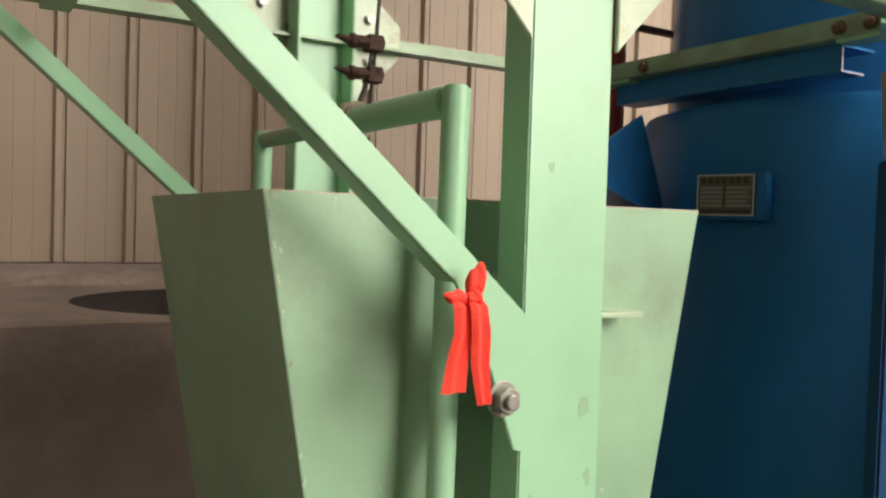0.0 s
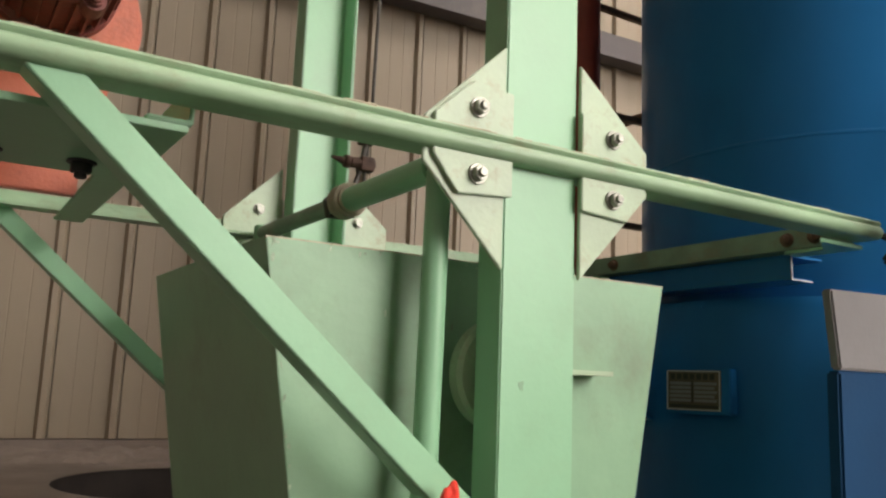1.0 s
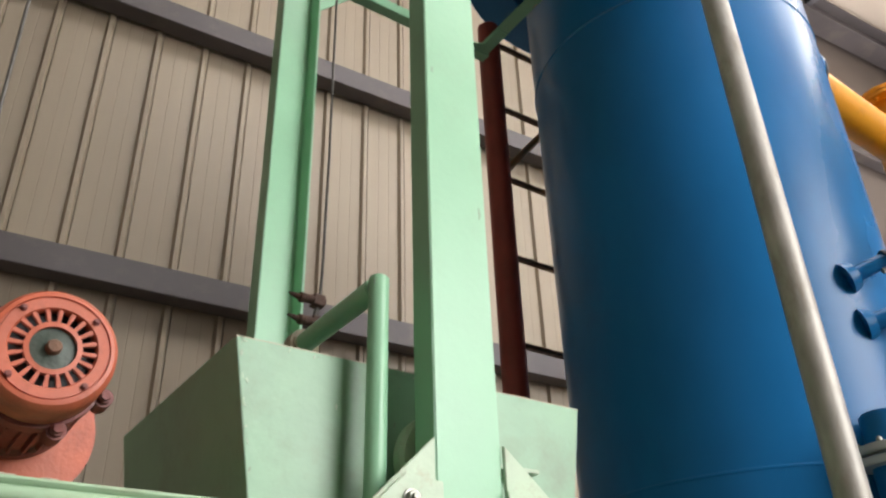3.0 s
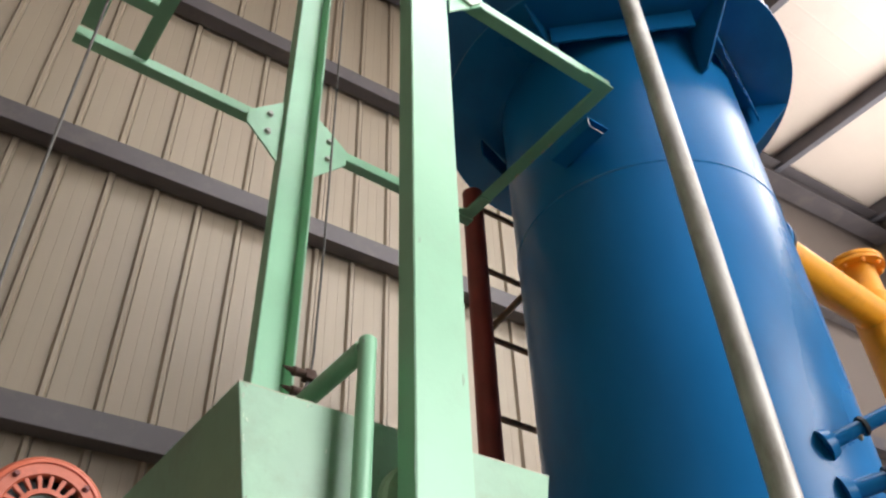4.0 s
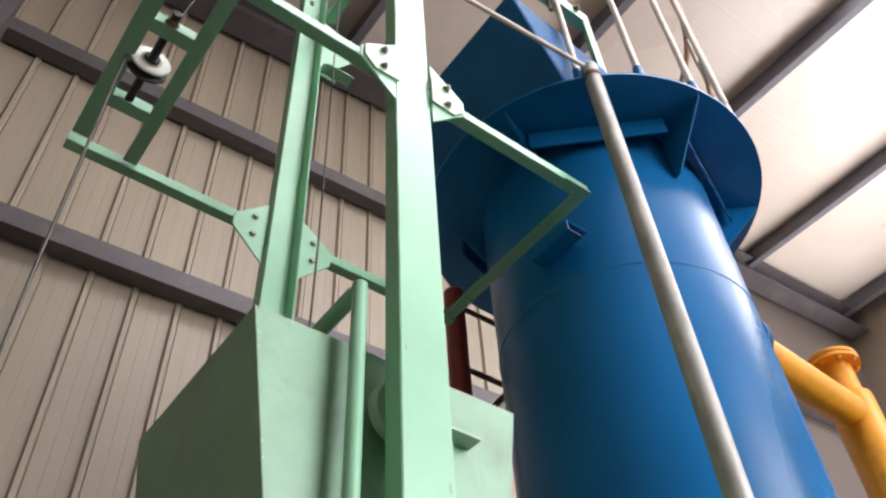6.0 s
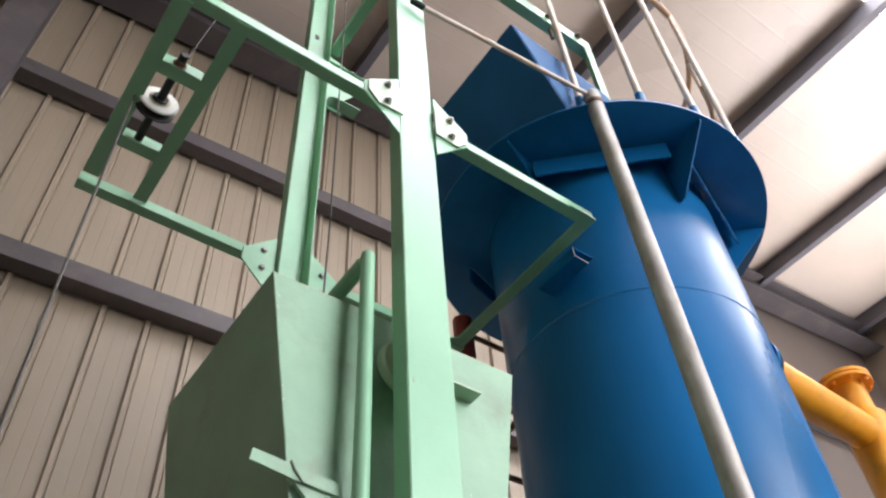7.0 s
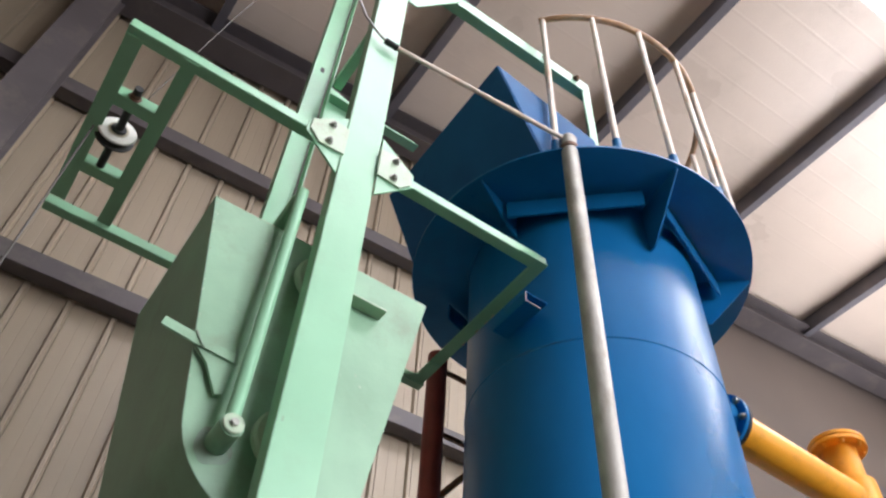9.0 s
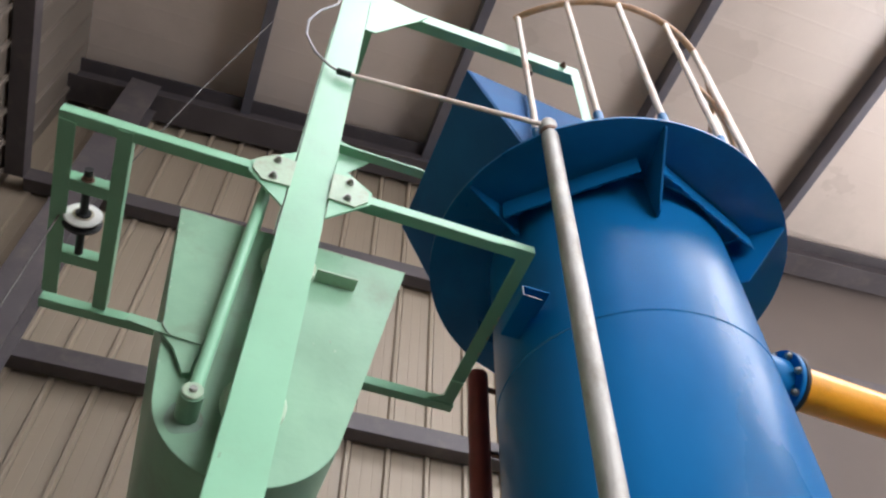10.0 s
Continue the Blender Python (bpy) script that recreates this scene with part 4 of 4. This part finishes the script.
    # nameplate on its holder
    a = 184
    hp = at_tower(0.548, a, 1.706)
    M = Matrix.Translation(hp) @ Matrix.Rotation(radians(a + 90 + 8), 4, "Z") @ Matrix.Diagonal((0.87, 0.87, 0.84, 1))
    h = part("plate_holder", box((-0.075, -0.045, -0.058), (0.095, 0.02, 0.055), 0.003), BLUE, t)
    h.matrix_basis = M
    n = part("nameplate", box((-0.072, -0.049, -0.050), (0.072, -0.0455, 0.050), 0.001), BRASS, h, "dark engraved nameplate with a pale border")
    bm = bmesh.new()
    for lo, hi in (((-0.071, 0.046), (0.071, 0.049)), ((-0.071, -0.049), (0.071, -0.046)), ((-0.071, -0.046), (-0.068, 0.046)), ((0.068, -0.046), (0.071, 0.046))):
        box((lo[0], -0.0503, lo[1]), (hi[0], -0.0493, hi[1]), bm=bm)
    part("plate_border", bm, GREY, n)
    bm = bmesh.new()
    for k in range(7):
        x = -0.060 + 0.0175 * k
        box((x, -0.0503, 0.027), (x + 0.011, -0.0493, 0.041), bm=bm)
    box((-0.003, -0.0503, -0.030), (-0.001, -0.0493, 0.024), bm=bm)
    box((-0.064, -0.0503, -0.043), (0.064, -0.0493, -0.036), bm=bm)
    part("plate_print", bm, INK, n)
    bm = bmesh.new()
    for k in range(5):
        z = 0.017 - 0.0105 * k
        box((-0.062, -0.0503, z - 0.0036), (-0.006, -0.0493, z + 0.0036), bm=bm)
        box((0.003, -0.0503, z - 0.0036), (0.062 - 0.006 * (k % 2), -0.0493, z + 0.0036), bm=bm)
    tagged(part("plate_field", bm, COVER, n), "rows of pale print on the plate", kind="stuff")
    # guard rail round the top
    top = [at_tower(0.728, d, 5.70) for d in range(-139, 12, 3)]
    rail = part("guard_rail", sweep(top, 0.0165, 10), RAIL, t, "guard rail with worn orange-brown primer", smooth=True)
    part("rail_return", sweep([at_tower(0.70, d, 5.15) for d in range(-72, 12, 4)], 0.012, 8), RAIL, rail, smooth=True)
    for d in (-137.5, -118.3, -98.7, -78.0, -61.0, -53.0, -30.0, 0.0):
        part("rail_post", tube(at_tower(0.715, d, 4.521), at_tower(0.728, d, 5.69), 0.014, 12), PRIMED, rail, smooth=True)
        part("rail_foot", tube(at_tower(0.715, d, 4.521), at_tower(0.716, d, 4.60), 0.019, 14, w=0.002), BLUE, rail, smooth=True)


def vent_pipe():
    t = thing("vent_pipe", "weathered galvanised steel pipe standing before the blue reactor", "pipe", at=(0, 0, 0))
    b, e = Vector((1.404, 0.656, 0.0)), Vector((1.464, 0.729, 4.59))
    part("pipe", tube(b, e, 0.0325, 32), GALV, t, smooth=True)
    bm = bmesh.new()
    bmesh.ops.create_uvsphere(bm, u_segments=20, v_segments=12, radius=0.034, matrix=Matrix.Translation(e))
    part("elbow", bm, GALV, t, smooth=True)
    part("collar", tube(e - Vector((0, 0, 0.075)), e - Vector((0, 0, 0.05)), 0.037, 28, w=0.002), RUST, t, smooth=True)
    tip = Vector((0.70, 0.795, 4.60))
    part("rod", tube(e + Vector((-0.02, 0, 0)), tip, 0.0095, 14), PRIMED, t, smooth=True)
    part("ferrule", tube(tip, tip + Vector((-0.055, 0.003, 0.004)), 0.013, 14, w=0.002), DARK, t, smooth=True)
    part("cable", sweep([tip + Vector((-0.05, 0, 0)), (0.62, 0.80, 4.625), (0.55, 0.80, 4.70), (0.50, 0.80, 4.82), (0.49, 0.80, 4.95), (0.52, 0.80, 5.08), (0.58, 0.80, 5.2), (0.60, 0.79, 5.4)], 0.005, 8), GREY, t, "loose grey cable", smooth=True)


def gas_pipe():
    t = thing("gas_pipe", "yellow painted gas pipe with a flanged tee", "pipe", at=(0, 0, 0))
    ax = Vector((1, 0.075, 0.05)).normalized()
    p0 = Vector((2.45, 1.05, 3.882)) + ax * 0.023
    p1 = p0 + ax * 0.93
    part("run", tube(p0, p1, 0.081, 40), YELLOW, t, smooth=True)
    part("joint_flange", tube(p0, p0 + ax * 0.02, 0.118, 48, w=0.003), DARK, t, smooth=True)
    part("riser", tube((p1.x, p1.y, 0.0), (p1.x, p1.y, p1.z + 0.10), 0.105, 40, w=0.01), YELLOW, t, smooth=True)
    part("neck", tube((p1.x, p1.y, p1.z + 0.09), (p1.x, p1.y, p1.z + 0.275), 0.078, 36), YELLOW, t, smooth=True)
    part("branch", tube((p1.x, p1.y, p1.z - 0.28), (p1.x + 0.35, p1.y - 0.12, p1.z - 0.28), 0.06, 28), YELLOW, t, smooth=True)
    z = p1.z + 0.275
    fl = part("blind_flange", tube((p1.x, p1.y, z), (p1.x, p1.y, z + 0.022), 0.128, 48, w=0.003), YELLOW, t, smooth=True)
    part("blind_plate", tube((p1.x, p1.y, z + 0.025), (p1.x, p1.y, z + 0.047), 0.128, 48, w=0.003), YELLOW, t, smooth=True)
    for k in range(8):
        a = 2 * math.pi * k / 8
        bolt((p1.x + 0.108 * math.cos(a), p1.y + 0.108 * math.sin(a), z), (0, 0, -1), fl, 0.012, mat=YELLOW)


def ladder():
    t = thing("red_support", "dark red painted round steel column with rungs behind the reactor", "column", at=(0, 0, 0))
    part("column", tube((1.600, 1.815, 0.0), (1.600, 1.815, 4.32), 0.044, 28, w=0.012), RED, t, smooth=True)
    part("column", tube((2.42, 1.815, 0.0), (2.42, 1.815, 4.32), 0.044, 28), RED, t, smooth=True)
    for k in range(9):
        z = 1.512 + 0.34 * k
        part("rung", box((1.637, 1.805, z), (2.383, 1.825, z + 0.018), 0.002), RUST, t)
    for z in (2.47, 3.585):
        part("cross_brace", tube((1.63, 1.85, z), (2.39, 1.85, z + 0.94 if z > 3 else z + 0.33), 0.014, 10), OCHRE, t)


def cabinet():
    t = thing("control_box", "blue steel box with a grey top sheet beside the reactor", "cabinet", at=(0, 0, 0))
    # the shadow over the box front is carried by its two dark colours
    part("body", box((1.192, 0.752, 0.0), (1.60, 0.776, 1.742), 0.004), BOX_SHADE, t)
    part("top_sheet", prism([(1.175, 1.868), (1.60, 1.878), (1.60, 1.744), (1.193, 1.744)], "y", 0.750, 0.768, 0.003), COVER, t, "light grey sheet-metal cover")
    c = thing("plug_cable", "black rubber cable with a plug hanging from the beam end", "cable", at=(0, 0, 0))
    part("lead", sweep([(1.406, 0.81, 1.995), (1.42, 0.79, 1.98), (1.435, 0.775, 1.955), (1.46, 0.74, 1.90), (1.50, 0.70, 1.84), (1.56, 0.66, 1.70), (1.58, 0.64, 1.3), (1.58, 0.63, 0.004)], 0.006, 8), RUBBER, c, smooth=True)
    part("plug", tube((1.418, 0.80, 1.958), (1.458, 0.752, 1.915), 0.018, 16, w=0.005), RUBBER, c, smooth=True)


hall()
concrete_pit()
hoist_frame()
sheave()
ropes()
winch()
ribbon()
bucket = skip_bucket()
tower()
vent_pipe()
gas_pipe()
ladder()
cabinet()


def motions():
    # the bucket climbs at 0.207 m/s
    walk(bucket, [(0.1 * k * 2.5, pose(0.0, 1.215, 1.662 + 0.207 * 0.25 * k)) for k in range(41)])


motions()
